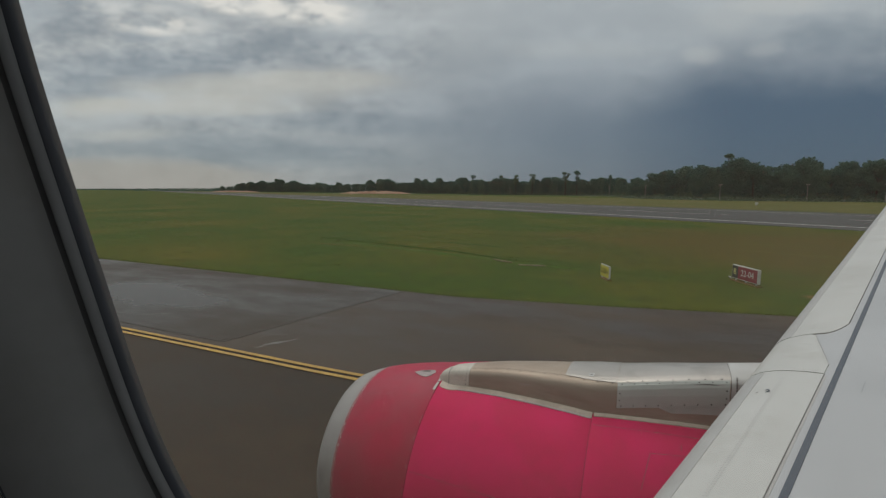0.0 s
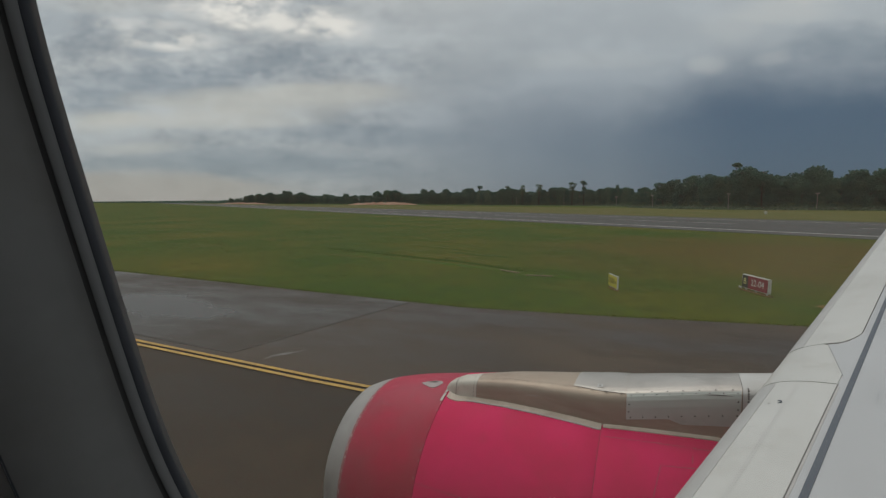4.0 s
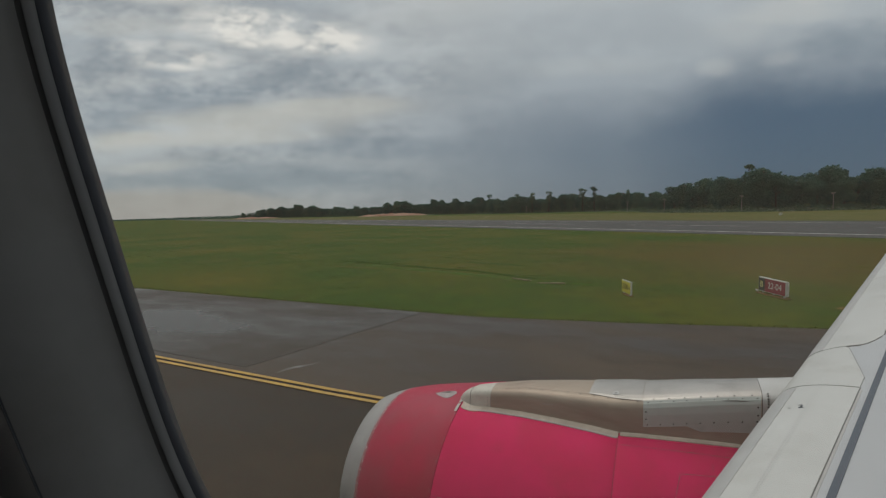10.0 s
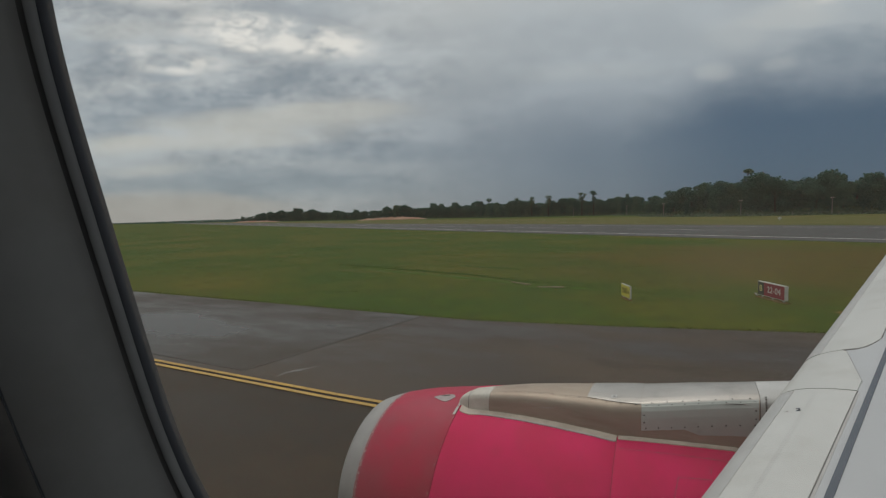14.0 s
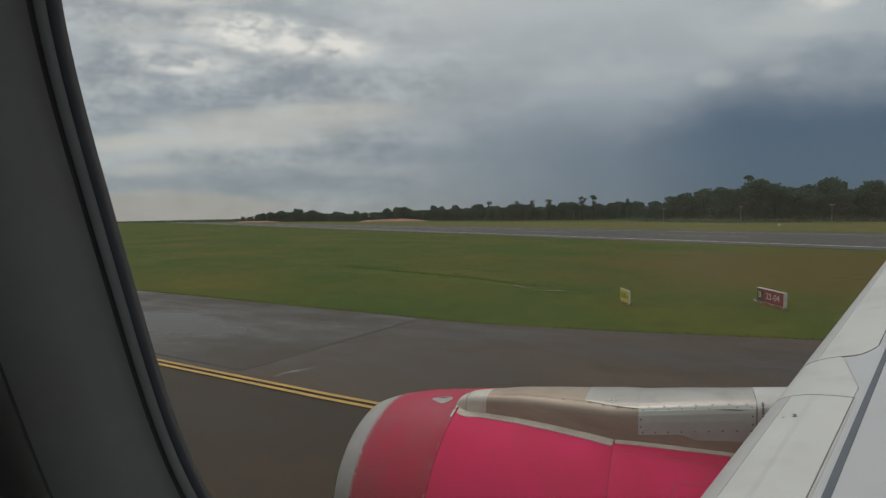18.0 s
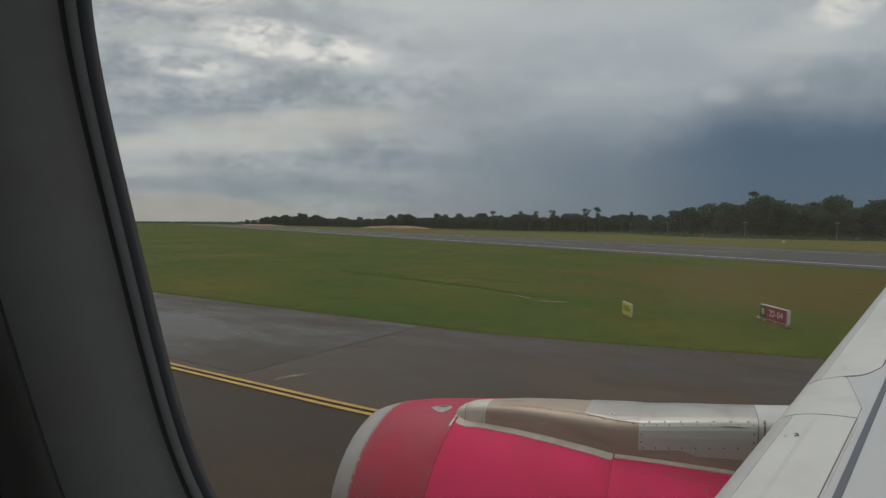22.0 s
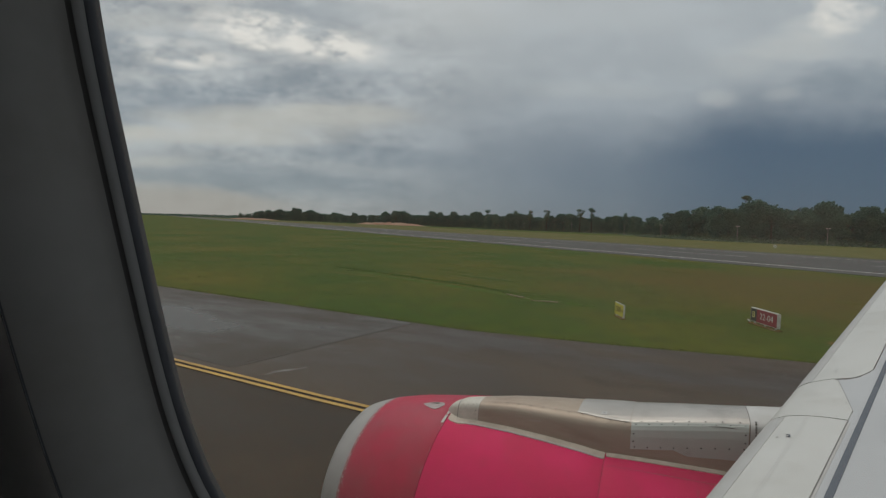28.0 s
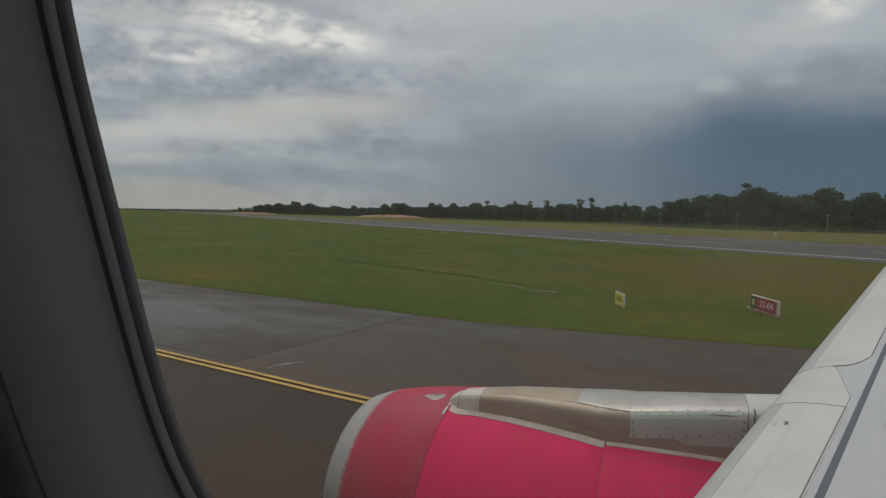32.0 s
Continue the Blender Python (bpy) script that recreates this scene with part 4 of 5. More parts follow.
def build_woods():
    rng = random.Random(3)
    kinds = ["broad"] * 5 + ["tall"] * 3 + ["umbrella"]
    stock = [tree(40 + i, k) for i, k in enumerate(kinds)]
    used = set()

    def plant(kind, x, y, h):
        i = rng.choice([j for j, k in enumerate(kinds) if k == kind])
        m = pose(x, y, 0, 0, 0, rng.uniform(0, 360))
        if i in used:
            t = copy_thing(stock[i], m)
        else:
            used.add(i)
            t = stock[i]
            t.matrix_basis = m
        s = h / 20.0
        w = s * rng.uniform(0.85, 1.2)
        t.scale = (w, w, s)

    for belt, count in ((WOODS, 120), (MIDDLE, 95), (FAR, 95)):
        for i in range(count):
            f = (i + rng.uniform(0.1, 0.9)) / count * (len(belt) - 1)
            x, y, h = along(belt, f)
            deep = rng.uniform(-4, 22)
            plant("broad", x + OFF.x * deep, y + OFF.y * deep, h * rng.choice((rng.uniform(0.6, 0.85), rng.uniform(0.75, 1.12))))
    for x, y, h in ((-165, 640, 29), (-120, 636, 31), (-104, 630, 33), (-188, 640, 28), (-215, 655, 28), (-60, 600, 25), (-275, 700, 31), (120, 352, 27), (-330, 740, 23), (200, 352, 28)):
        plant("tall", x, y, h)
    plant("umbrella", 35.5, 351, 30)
    # mass of the woods behind their edge, shade put into the leaf colour
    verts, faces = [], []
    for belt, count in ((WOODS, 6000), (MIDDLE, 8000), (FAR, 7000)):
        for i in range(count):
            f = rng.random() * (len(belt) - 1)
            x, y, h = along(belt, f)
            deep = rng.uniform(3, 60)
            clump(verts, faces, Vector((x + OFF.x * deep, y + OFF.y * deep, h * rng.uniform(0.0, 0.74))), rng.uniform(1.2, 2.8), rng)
    tagged(from_lists("woods", verts, faces, LEAF_SHADE), "dense green woods filling in behind the first trees, shade coloured in", "woods", kind="stuff")
    verts, faces = [], []
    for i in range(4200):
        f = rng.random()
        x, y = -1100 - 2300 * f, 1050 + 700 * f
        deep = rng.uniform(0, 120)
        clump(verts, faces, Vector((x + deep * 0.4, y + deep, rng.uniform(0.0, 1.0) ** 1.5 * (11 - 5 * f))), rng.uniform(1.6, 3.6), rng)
    tagged(from_lists("far_woods", verts, faces, LEAF_SHADE), "thin dark strip of far woods on the horizon", "woods", kind="stuff")
    # scrub along the fence
    verts, faces = [], []
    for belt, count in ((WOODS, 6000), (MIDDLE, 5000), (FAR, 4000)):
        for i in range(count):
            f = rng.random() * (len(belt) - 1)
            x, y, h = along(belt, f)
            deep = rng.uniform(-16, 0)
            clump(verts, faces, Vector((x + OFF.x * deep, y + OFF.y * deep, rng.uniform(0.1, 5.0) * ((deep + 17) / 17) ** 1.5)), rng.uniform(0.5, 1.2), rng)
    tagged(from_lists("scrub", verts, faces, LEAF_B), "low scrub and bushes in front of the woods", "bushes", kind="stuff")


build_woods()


def earth_bank(name, cx, cy, long, wide, high, turn, seed, label):
    rng = random.Random(seed)
    bm = bmesh.new()
    bmesh.ops.create_grid(bm, x_segments=60, y_segments=14, size=0.5)
    for v in bm.verts:
        u, w = v.co.x * 2, v.co.y * 2
        body = max(0.0, 1 - abs(u) ** 3) * max(0.0, 1 - abs(w) ** 2)
        rough = noise.noise(Vector((u * 6, w * 2, seed))) * 0.5 + noise.noise(Vector((u * 17, w * 5, seed))) * 0.25
        v.co = Vector((v.co.x * long, v.co.y * wide, -0.2 + high * body * (0.8 + rough)))
    ob = part(name, bm, DIRT, None, smooth=35)
    ob.matrix_basis = pose(cx, cy, 0, 0, 0, turn)
    tagged(ob, label, "earth bank", kind="structure")


earth_bank("earth_bank", -437, 674, 120, 22, 5.0, 30, 2, "bare reddish earth bank at the foot of the woods")
earth_bank("earth_bank", -900, 800, 110, 20, 4.0, 40, 7, "low sandy earth bank beside the far runway")
earth_bank("earth_bank", 360, 318, 90, 24, 7.0, 0, 9, "cut bank of red earth under the wooded hill")


def hut():
    t = thing("hut", "small white hut with a dark doorway below the red bank", "hut", (335, 300, 0), 5)
    part("wall", boxed(-3, 3, -1.8, 1.8, 0, 2.6), LAMP_WHITE, t)
    part("roof", boxed(-3.3, 3.3, -2.1, 2.1, 2.6, 2.85, bevel=0.05), STEEL, t)
    part("door", boxed(-0.5, 0.5, -1.84, -1.80, 0, 2.0), SEAM, t)
    for x in (-1.9, 1.9):
        part("window", boxed(x - 0.5, x + 0.5, -1.84, -1.80, 1.0, 1.9), SEAM, t)


hut()


def perimeter_light(x, y, h):
    t = thing("perimeter_light", "slim steel pole with a pale floodlight head", "light pole", (x, y, 0), 20, "perimeter lights")
    part("pole", tube(bmesh.new(), (0, 0, -0.2), (0, 0, h), 0.13, 0.10), POLE_GREY, t, smooth=40)
    part("arm", boxed(-0.9, 0.9, -0.05, 0.05, h - 0.08, h + 0.04), POLE_GREY, t)
    for s in (-0.75, 0.75):
        part("lamp_head", boxed(s - 0.3, s + 0.3, -0.4, 0.2, h, h + 0.32, bevel=0.05), LAMP_WHITE, t, "pale floodlight head")


for x, y, h in ((73, 335, 9.5), (30, 338, 9.5), (-14, 385, 9.5), (-48, 470, 9.5), (-115, 560, 9.5), (-190, 620, 9.5), (107, 333, 9.5), (150, 338, 9.5), (200, 338, 9.5), (260, 338, 9.5)):
    perimeter_light(x, y, h)


def fence():
    t = thing("perimeter_fence", "low wire perimeter fence on pale posts before the woods", "fence")
    way = [(330, 316), (150, 330), (60, 322), (20, 328), (-12, 372), (-60, 470), (-110, 590)]
    for (ax, ay), (bx, by) in zip(way, way[1:]):
        d = math.hypot(bx - ax, by - ay)
        for i in range(int(d / 7)):
            x, y = ax + (bx - ax) * i * 7 / d, ay + (by - ay) * i * 7 / d
            part("post", tube(bmesh.new(), (x, y, -0.2), (x, y, 2.1), 0.07, 0.06, 6), CONCRETE, t)
        for z in (0.5, 1.2, 1.95):
            part("wire", tube(bmesh.new(), (ax, ay, z), (bx, by, z), 0.02, 0.02, 4), STEEL, t)


fence()


def marker_board(x, y):
    t = thing("edge_marker", "small white marker beside the runway", "marker", (x, y, 0), 0, "runway edge markers")
    part("post", boxed(-0.06, 0.06, -0.06, 0.06, 0, 0.6), STEEL, t)
    part("board", boxed(-0.5, 0.5, -0.05, 0.05, 0.5, 1.3, bevel=0.02), SIGN_WHITE, t)


marker_board(62, 175)
marker_board(30, 205)

# ------------------------------------------------------------------ the aeroplane: nacelle and pylon
AIRLINER = thing("airliner", "white twin-engined airliner with a cerise engine, seen from its cabin", "airliner")
AX_Y, AX_Z = 4.1, 1.776
COWL = [(-2.86, 0.72), (-2.87, 0.745), (-2.855, 0.775), (-2.80, 0.80), (-2.72, 0.835), (-2.62, 0.871), (-2.46, 0.917), (-2.3, 0.955), (-2.05, 1.0), (-1.8, 1.04),
        (-1.5, 1.09), (-1.2, 1.13), (-0.9, 1.158), (-0.6, 1.18), (-0.3, 1.193), (0, 1.2), (0.5, 1.195), (1.0, 1.17), (1.5, 1.12), (1.9, 1.05)]


def cowl_r(x):
    return float(np.interp(x, [c[0] for c in COWL[2:]], [c[1] for c in COWL[2:]]))


def ring(bm, x, r, n=128):
    return [bm.verts.new((x, AX_Y + r * math.cos(a), AX_Z + r * math.sin(a))) for a in (2 * math.pi * i / n for i in range(n))]


def revolve(name, profile, material, parent, label=""):
    bm = bmesh.new()
    rings = [ring(bm, x, r) for x, r in profile]
    for a, b in zip(rings, rings[1:]):
        for i in range(len(a)):
            j = (i + 1) % len(a)
            bm.faces.new((a[i], b[i], b[j], a[j]))
    bmesh.ops.recalc_face_normals(bm, faces=bm.faces)
    return part(name, bm, material, parent, label, smooth=45)


def stretch_of(x0, x1):
    inner = [c for c in COWL[2:] if x0 + 0.01 < c[0] < x1 - 0.01]
    return [(x0 + 0.0022, cowl_r(x0 + 0.002) - 0.03), (x0 + 0.0022, cowl_r(x0 + 0.002) - 0.0015), (x0 + 0.005, cowl_r(x0 + 0.005))] + inner + [
        (x1 - 0.005, cowl_r(x1 - 0.005)), (x1 - 0.0022, cowl_r(x1 - 0.002) - 0.0015), (x1 - 0.0022, cowl_r(x1 - 0.002) - 0.03)]


def on_cowl(x, angle, lift=0.0):
    """A place on the nacelle's skin; the angle counts from the crown towards the cabin, in degrees."""
    a = radians(90 + angle)
    r = cowl_r(x) + lift
    return Vector((x, AX_Y + r * math.cos(a), AX_Z + r * math.sin(a)))


def engine():
    t = revolve("engine", stretch_of(-1.8, -0.43), PINK, AIRLINER, "cerise pink engine nacelle with a bare metal lip")
    lip = [(-2.3, 0.76), (-2.6, 0.715), (-2.78, 0.70), (-2.84, 0.708)] + COWL[:6] + [(-2.618, 0.85)]
    revolve("intake_lip", lip, LIP_METAL, t, "dull bare aluminium intake lip")
    revolve("paint_edge", [(-2.628, cowl_r(-2.628) + 0.001), (-2.622, cowl_r(-2.622) + 0.003), (-2.602, cowl_r(-2.602) + 0.003), (-2.598, cowl_r(-2.598) + 0.001)], CHIP, t, "chipped paint edge behind the lip")
    revolve("intake_cowl", stretch_of(-2.612, -1.8), DULL_RED, t, "faded duller red intake cowl")
    revolve("reverser_cowl", stretch_of(-0.43, 1.9), PINK, t)
    for x, joint, deep in ((-1.8, SEAM, 0.017), (-0.43, RED_SEAM, 0.0028)):
        revolve("seam_backing", [(x - 0.02, cowl_r(x - 0.02) - deep), (x + 0.02, cowl_r(x + 0.02) - deep)], joint, t)
    revolve("intake_duct", [(-2.5, 0.735), (-2.1, 0.79), (-1.4, 0.86)], GREY_PAINT, t)
    bm = bmesh.new()
    tube(bm, (-1.45, AX_Y, AX_Z), (-1.4, AX_Y, AX_Z), 0.9, 0.9, 48)
    part("fan_disc", bm, SEAM, t)
    revolve("spinner", [(-1.85, 0.01), (-1.7, 0.12), (-1.45, 0.27)], SEAM, t)
    revolve("core_nozzle", [(1.7, 1.0), (2.2, 0.75), (3.2, 0.5), (3.2, 0.42), (2.0, 0.4)], BEIGE_METAL, t)
    # joints between the cowl halves, round an access door and a scratch on the intake cowl
    def cowl_line(x0, a0, x1, a1, wide=0.06, label="dark panel line", material=SEAM):
        verts, faces = [], []
        steep = abs(x1 - x0) < 0.1
        for i in range(25):
            x, a = x0 + (x1 - x0) * i / 24, a0 + (a1 - a0) * i / 24
            dx, da = (0.0013, 0.0) if steep else (0.0, wide)
            verts += [on_cowl(x - dx, a - da, 0.0018), on_cowl(x + dx, a + da, 0.0018)]
            if i:
                k = 2 * i - 2
                faces.append((k, k + 1, k + 3, k + 2))
        from_lists("panel_line", verts, faces, material, t, label)

    cowl_line(-1.79, 62, -0.44, 62)
    cowl_line(-0.41, 29.5, 0.45, 26.5)
    cowl_line(-0.02, 36, 0.40, 33)
    cowl_line(-0.02, 36, -0.06, 48)
    cowl_line(0.17, 30.5, 0.17, 33.0, label="dark latch slit")
    cowl_line(0.02, 25.4, 0.12, 24.8, 0.25, "dark hinge slot", BOLT)
    cowl_line(-2.52, 27.5, -1.95, 26.0, 0.04, "thin scratch in the faded paint", SCUFF)
    rng = random.Random(8)
    verts, faces = [], []

    def flake(x, angle, dx, da, lift=0.0024):
        k = len(verts)
        pts = 7
        for i in range(pts):
            a = 2 * math.pi * i / pts
            f = rng.uniform(0.5, 1.1)
            verts.append(on_cowl(x + dx * f * math.cos(a), angle + da * f * math.sin(a), lift))
        faces.append(tuple(range(k, k + pts)))

    for i in range(420):
        a = rng.uniform(-20, 110)
        x = -2.606 + abs(rng.gauss(0, 0.016))
        if rng.random() < 0.25 + 0.75 * (math.sin(a * 0.21) > 0.1):
            flake(x, a, rng.uniform(0.001, 0.0034), rng.uniform(0.02, 0.09))
    for i in range(14):
        a = rng.choice((rng.gauss(27, 4), rng.gauss(46, 7), rng.uniform(16, 75)))
        flake(-1.806 - abs(rng.gauss(0, 0.006)), a, rng.uniform(0.001, 0.003), rng.uniform(0.15, 0.8))
    from_lists("paint_chips", verts, faces, LETTER_WHITE, t, "flaked pale paint chips")["kind"] = "stuff"
    # pale latch strip at the head of the fan cowl joint
    for a0, a1 in ((10.5, 15.5), (16.2, 22.0)):
        verts, faces = [], []
        for i in range(9):
            a = a0 + (a1 - a0) * i / 8
            verts += [on_cowl(-1.832, a, 0.004), on_cowl(-1.806, a, 0.004)]
            if i:
                k = 2 * i - 2
                faces.append((k, k + 1, k + 3, k + 2))
        from_lists("latch_strip", verts, faces, LETTER_WHITE, t, "pale latch strip beside the cowl joint")
    # small triangular drain vent in the intake cowl
    rim = [(-2.155, 7.0), (-2.10, 5.2), (-2.02, 4.2), (-1.95, 4.6), (-1.925, 7.0), (-1.95, 10.5), (-1.985, 12.0), (-2.03, 11.6), (-2.10, 9.4)]
    verts = [on_cowl(x, a, 0.004) for x, a in rim] + [on_cowl(x, a, -0.01) for x, a in rim] + [on_cowl(-2.02, 7.5, 0.007)]
    n = len(rim)
    faces = [(i, (i + 1) % n, 2 * n) for i in range(n)] + [(i, i + n, (i + 1) % n + n, (i + 1) % n) for i in range(n)]
    from_lists("flush_vent", verts, faces, VENT_GREY, t, "flush greyish teardrop vent")
    from_lists("vent_slot", [on_cowl(-2.10, 6.3, 0.008), on_cowl(-2.0, 5.0, 0.0095), on_cowl(-1.985, 6.4, 0.0095), on_cowl(-2.0, 7.2, 0.0095)], [(0, 1, 2, 3)], SEAM, t, "dark vent slot")
    # rivets, in groups on the fan cowl and in a row behind the lip
    verts, faces = [], []

    def stud(x, angle, r):
        k = len(verts)
        c = on_cowl(x, angle, 0.002)
        nrm = (c - Vector((x, AX_Y, AX_Z))).normalized()
        s = Vector((1, 0, 0))
        o = nrm.cross(s)
        verts.append(c + nrm * 0.002)
        for i in range(6):
            a = i * math.pi / 3
            verts.append(c + (s * math.cos(a) + o * math.sin(a)) * r)
        faces.extend((k, k + 1 + i, k + 1 + (i + 1) % 6) for i in range(6))

    for gx, ga in ((-1.52, 30), (-1.15, 33), (-0.68, 33), (-0.70, 52), (-1.3, 58)):
        for i in range(2):
            for j in range(3):
                stud(gx + 0.026 * i, ga + 1.5 * j, 0.0030)
    for a in range(-40, 120, 2):
        stud(-2.585, a, 0.004)
    from_lists("rivets", verts, faces, PALE_PINK, t, "small pale rivets")["kind"] = "stuff"
    return t


engine()

PY_Y = 3.88
PY_TOP = ([-1.835, -1.80, -1.75, -1.66, -1.48, -1.2, -0.94, -0.7, -0.5, -0.27, 0.09, 0.45, 0.7, 1.4], [2.800, 2.848, 2.886, 2.928, 2.966, 3.018, 3.050, 3.074, 3.096, 3.127, 3.195, 3.258, 3.30, 3.40])
PY_HALF = ([-1.835, -1.80, -1.75, -1.67, -1.49, -0.97, -0.45, 0.0, 0.3, 1.4], [0.010, 0.042, 0.082, 0.118, 0.14, 0.21, 0.28, 0.25, 0.22, 0.2])
PY_LOW = 2.6
# the pylon's section: angle, share of the half width, and height above the foot or the shoulder
PY_SECTION = [(0, 1.03, None), (30, 0.988, None), (46, 0.978, -0.115), (56, 0.955, -0.064), (64, 0.912, -0.034), (71, 0.81, -0.014), (79, 0.60, 0.0), (85, 0.3, 0.008), (90, 0.0, 0.010)]


def pylon_at(x, a, lift=0.0):
    """A place on the pylon's skin; a runs from 0 at the foot of the cabin side to 180 at the other foot."""
    top, half = float(np.interp(x, *PY_TOP)), float(np.interp(x, *PY_HALF)) + lift
    b = min(a, 180 - a)
    share = float(np.interp(b, [q[0] for q in PY_SECTION], [q[1] for q in PY_SECTION]))
    if b < 46:
        z = PY_LOW + (top - 0.115 - PY_LOW) * b / 46
    else:
        z = top + float(np.interp(b, [q[0] for q in PY_SECTION[2:]], [q[2] for q in PY_SECTION[2:]])) + (lift if b > 66 else 0)
    return Vector((x, PY_Y - half * share * (1 if a <= 90 else -1), z))


def pylon_skin(name, x0, x1, a0, a1, material, parent, label="", lift=0.0, steps=24):
    verts, faces = [], []
    m = 60
    for i in range(steps + 1):
        x = x0 + (x1 - x0) * i / steps
        lo, hi = (a0(x) if callable(a0) else a0), (a1(x) if callable(a1) else a1)
        for j in range(m + 1):
            verts.append(pylon_at(x, lo + (hi - lo) * j / m, lift))
    for i in range(steps):
        for j in range(m):
            k = i * (m + 1) + j
            faces.append((k, k + m + 1, k + m + 2, k + 1))
    ob = from_lists(name, verts, faces, material, parent, label, smooth=50)
    return ob


def studs(name, places, parent, r=0.011, material=BOLT, label=""):
    verts, faces = [], []
    for x, a in places:
        k = len(verts)
        c = pylon_at(x, a, 0.004)
        u = (pylon_at(x + 0.02, a, 0.004) - c).normalized()
        v = (pylon_at(x, a + 2, 0.004) - c).normalized()
        w = u.cross(v).normalized()
        if w.y > 0:
            w = -w
        verts.append(c + w * 0.004)
        for i in range(8):
            b = i * math.pi / 4
            verts.append(c + (u * math.cos(b) + v * math.sin(b)) * r + w * 0.001)
        faces.extend((k, k + 1 + i, k + 1 + (i + 1) % 8) for i in range(8))
    ob = from_lists(name, verts, faces, material, parent, label)
    ob["kind"] = "stuff"


def crown_line(x):
    """The joint along the crown, as an angle of the pylon's section."""
    return float(np.interp(x, [-1.49, -1.2, -0.65, -0.27], [79.0, 80.0, 77.0, 68.0]))


def pylon():
    t = pylon_skin("engine_pylon", -1.4922, -0.2730, 0, 180, BEIGE_METAL, AIRLINER, "beige heat-tinted metal pylon fairing", steps=40)
    pylon_skin("nose_fairing", -1.835, -1.4928, 0, 180, NOSE_CREAM, t, "weathered cream painted pylon nose")
    pylon_skin("rear_fairing", -0.2728, 0.4572, 67, 180, SILVER, t, "bright bare silver fairing")
    pylon_skin("lower_fairing", -0.2728, 0.4572, 0, 67, BEIGE_METAL, t, "brown heat-tinted skin below the bolted panel")
    pylon_skin("wing_fairing", 0.4578, 1.4, 0, 180, GREY_PAINT, t, "grey painted fairing that meets the wing")
    pylon_skin("crown_strip", -0.66, -0.275, lambda x: crown_line(x) + 0.4, 150, SILVER, t, "bright silver wedge along the crown", lift=0.003)
    pylon_skin("side_panel", -0.265, 0.45, lambda x: 36.5 + 2.5 * (x + 0.265) / 0.7, 67.5, PANEL_GREY, t, "bolted grey side panel", lift=0.006)
    pylon_skin("lower_panel", 0.0, 0.44, lambda x: 38 - 4.5 * min(1, x / 0.1), 39, PANEL_GREY, t, lift=0.003)
    pylon_skin("seam", -1.4937, -1.4913, 0, 180, SOFT_SEAM, t, lift=0.0015, steps=2)
    pylon_skin("seam", 0.4560, 0.4590, 0, 180, SEAM, t, lift=0.0015, steps=2)
    pylon_skin("seam", -1.48, -0.28, lambda x: crown_line(x) - 0.14, lambda x: crown_line(x) + 0.14, SEAM, t, lift=0.0025)
    pylon_skin("seam", -0.265, 0.45, 67.8, 68.15, SOFT_SEAM, t, lift=0.003)
    pylon_skin("seam", -1.703, -1.697, 20, 150, SEAM, t, "dark joint across the nose fairing", lift=0.002, steps=2)
    studs("bolts", [(-1.46 + 0.105 * i, crown_line(-1.46 + 0.105 * i) - 1.6) for i in range(12)], t, 0.006)
    studs("bolts", [(-0.235 + 0.083 * i, 65.8) for i in range(9)] + [(-0.235 + 0.083 * i, 38.4 + 0.25 * i) for i in range(9)] + [(-0.247, 43), (-0.247, 51), (0.433, 44), (0.433, 52)], t, 0.0085, label="dark panel bolts")
    studs("bolts", [(-0.2 + 0.1 * i, 70.2) for i in range(7)], t, 0.006)
    studs("bolts", [(0.49, 48 + 4 * i) for i in range(7)] + [(0.58, 72), (0.66, 72), (0.58, 78)], t, 0.007)
    studs("bolts", [(-1.52, 30 + 7 * i) for i in range(7)] + [(-1.70 + 0.05 * i, 70) for i in range(4)], t, 0.0045)
    studs("stencil_marks", [(-1.02 + 0.016 * i, 50 + 1.5 * (i % 2)) for i in range(6)], t, 0.005, LETTER_WHITE, "tiny pale stencil marks")
    # pale rail where the pylon meets the cowl
    verts, faces = [], []
    for i in range(41):
        x = -1.785 + 1.355 * i / 40
        y = PY_Y - float(np.interp(x, *PY_HALF)) * 1.0
        wide = 0.036 + 0.03 * max(0.0, 1 - i / 8)
        r = cowl_r(x)
        z0, z1 = (AX_Z + math.sqrt(max(r * r - (q - AX_Y) ** 2, 0)) for q in (y, y - wide))
        verts += [(x, y + 0.012, z0 + 0.014), (x, y - 0.006, z0 + 0.010), (x, y - wide, z1 + 0.006), (x, y - wide, z1 - 0.01)]
        if i:
            k = 4 * i - 4
            faces += [(k + j, k + j + 1, k + j + 5, k + j + 4) for j in range(3)]
    rail = from_lists("foot_rail", verts, faces, RAIL, t, "dusty pale sealing rail along the foot", smooth=40)
    verts, faces = [], []
    for i in range(41):
        x = -1.70 + 1.262 * i / 40
        y = PY_Y - float(np.interp(x, *PY_HALF)) - 0.036
        r = cowl_r(x)
        z0, z1 = (AX_Z + math.sqrt(max(r * r - (q - AX_Y) ** 2, 0)) for q in (y, y - 0.007))
        verts += [(x, y, z0 + 0.0085), (x, y - 0.007, z1 + 0.006), (x, y - 0.007, z1 - 0.004)]
        if i:
            k = 3 * i - 3
            faces += [(k + j, k + j + 1, k + j + 4, k + j + 3) for j in range(2)]
    from_lists("rail_edge", verts, faces, LETTER_WHITE, rail, "thin rubbed pale edge", smooth=40)
    verts, faces = [], []
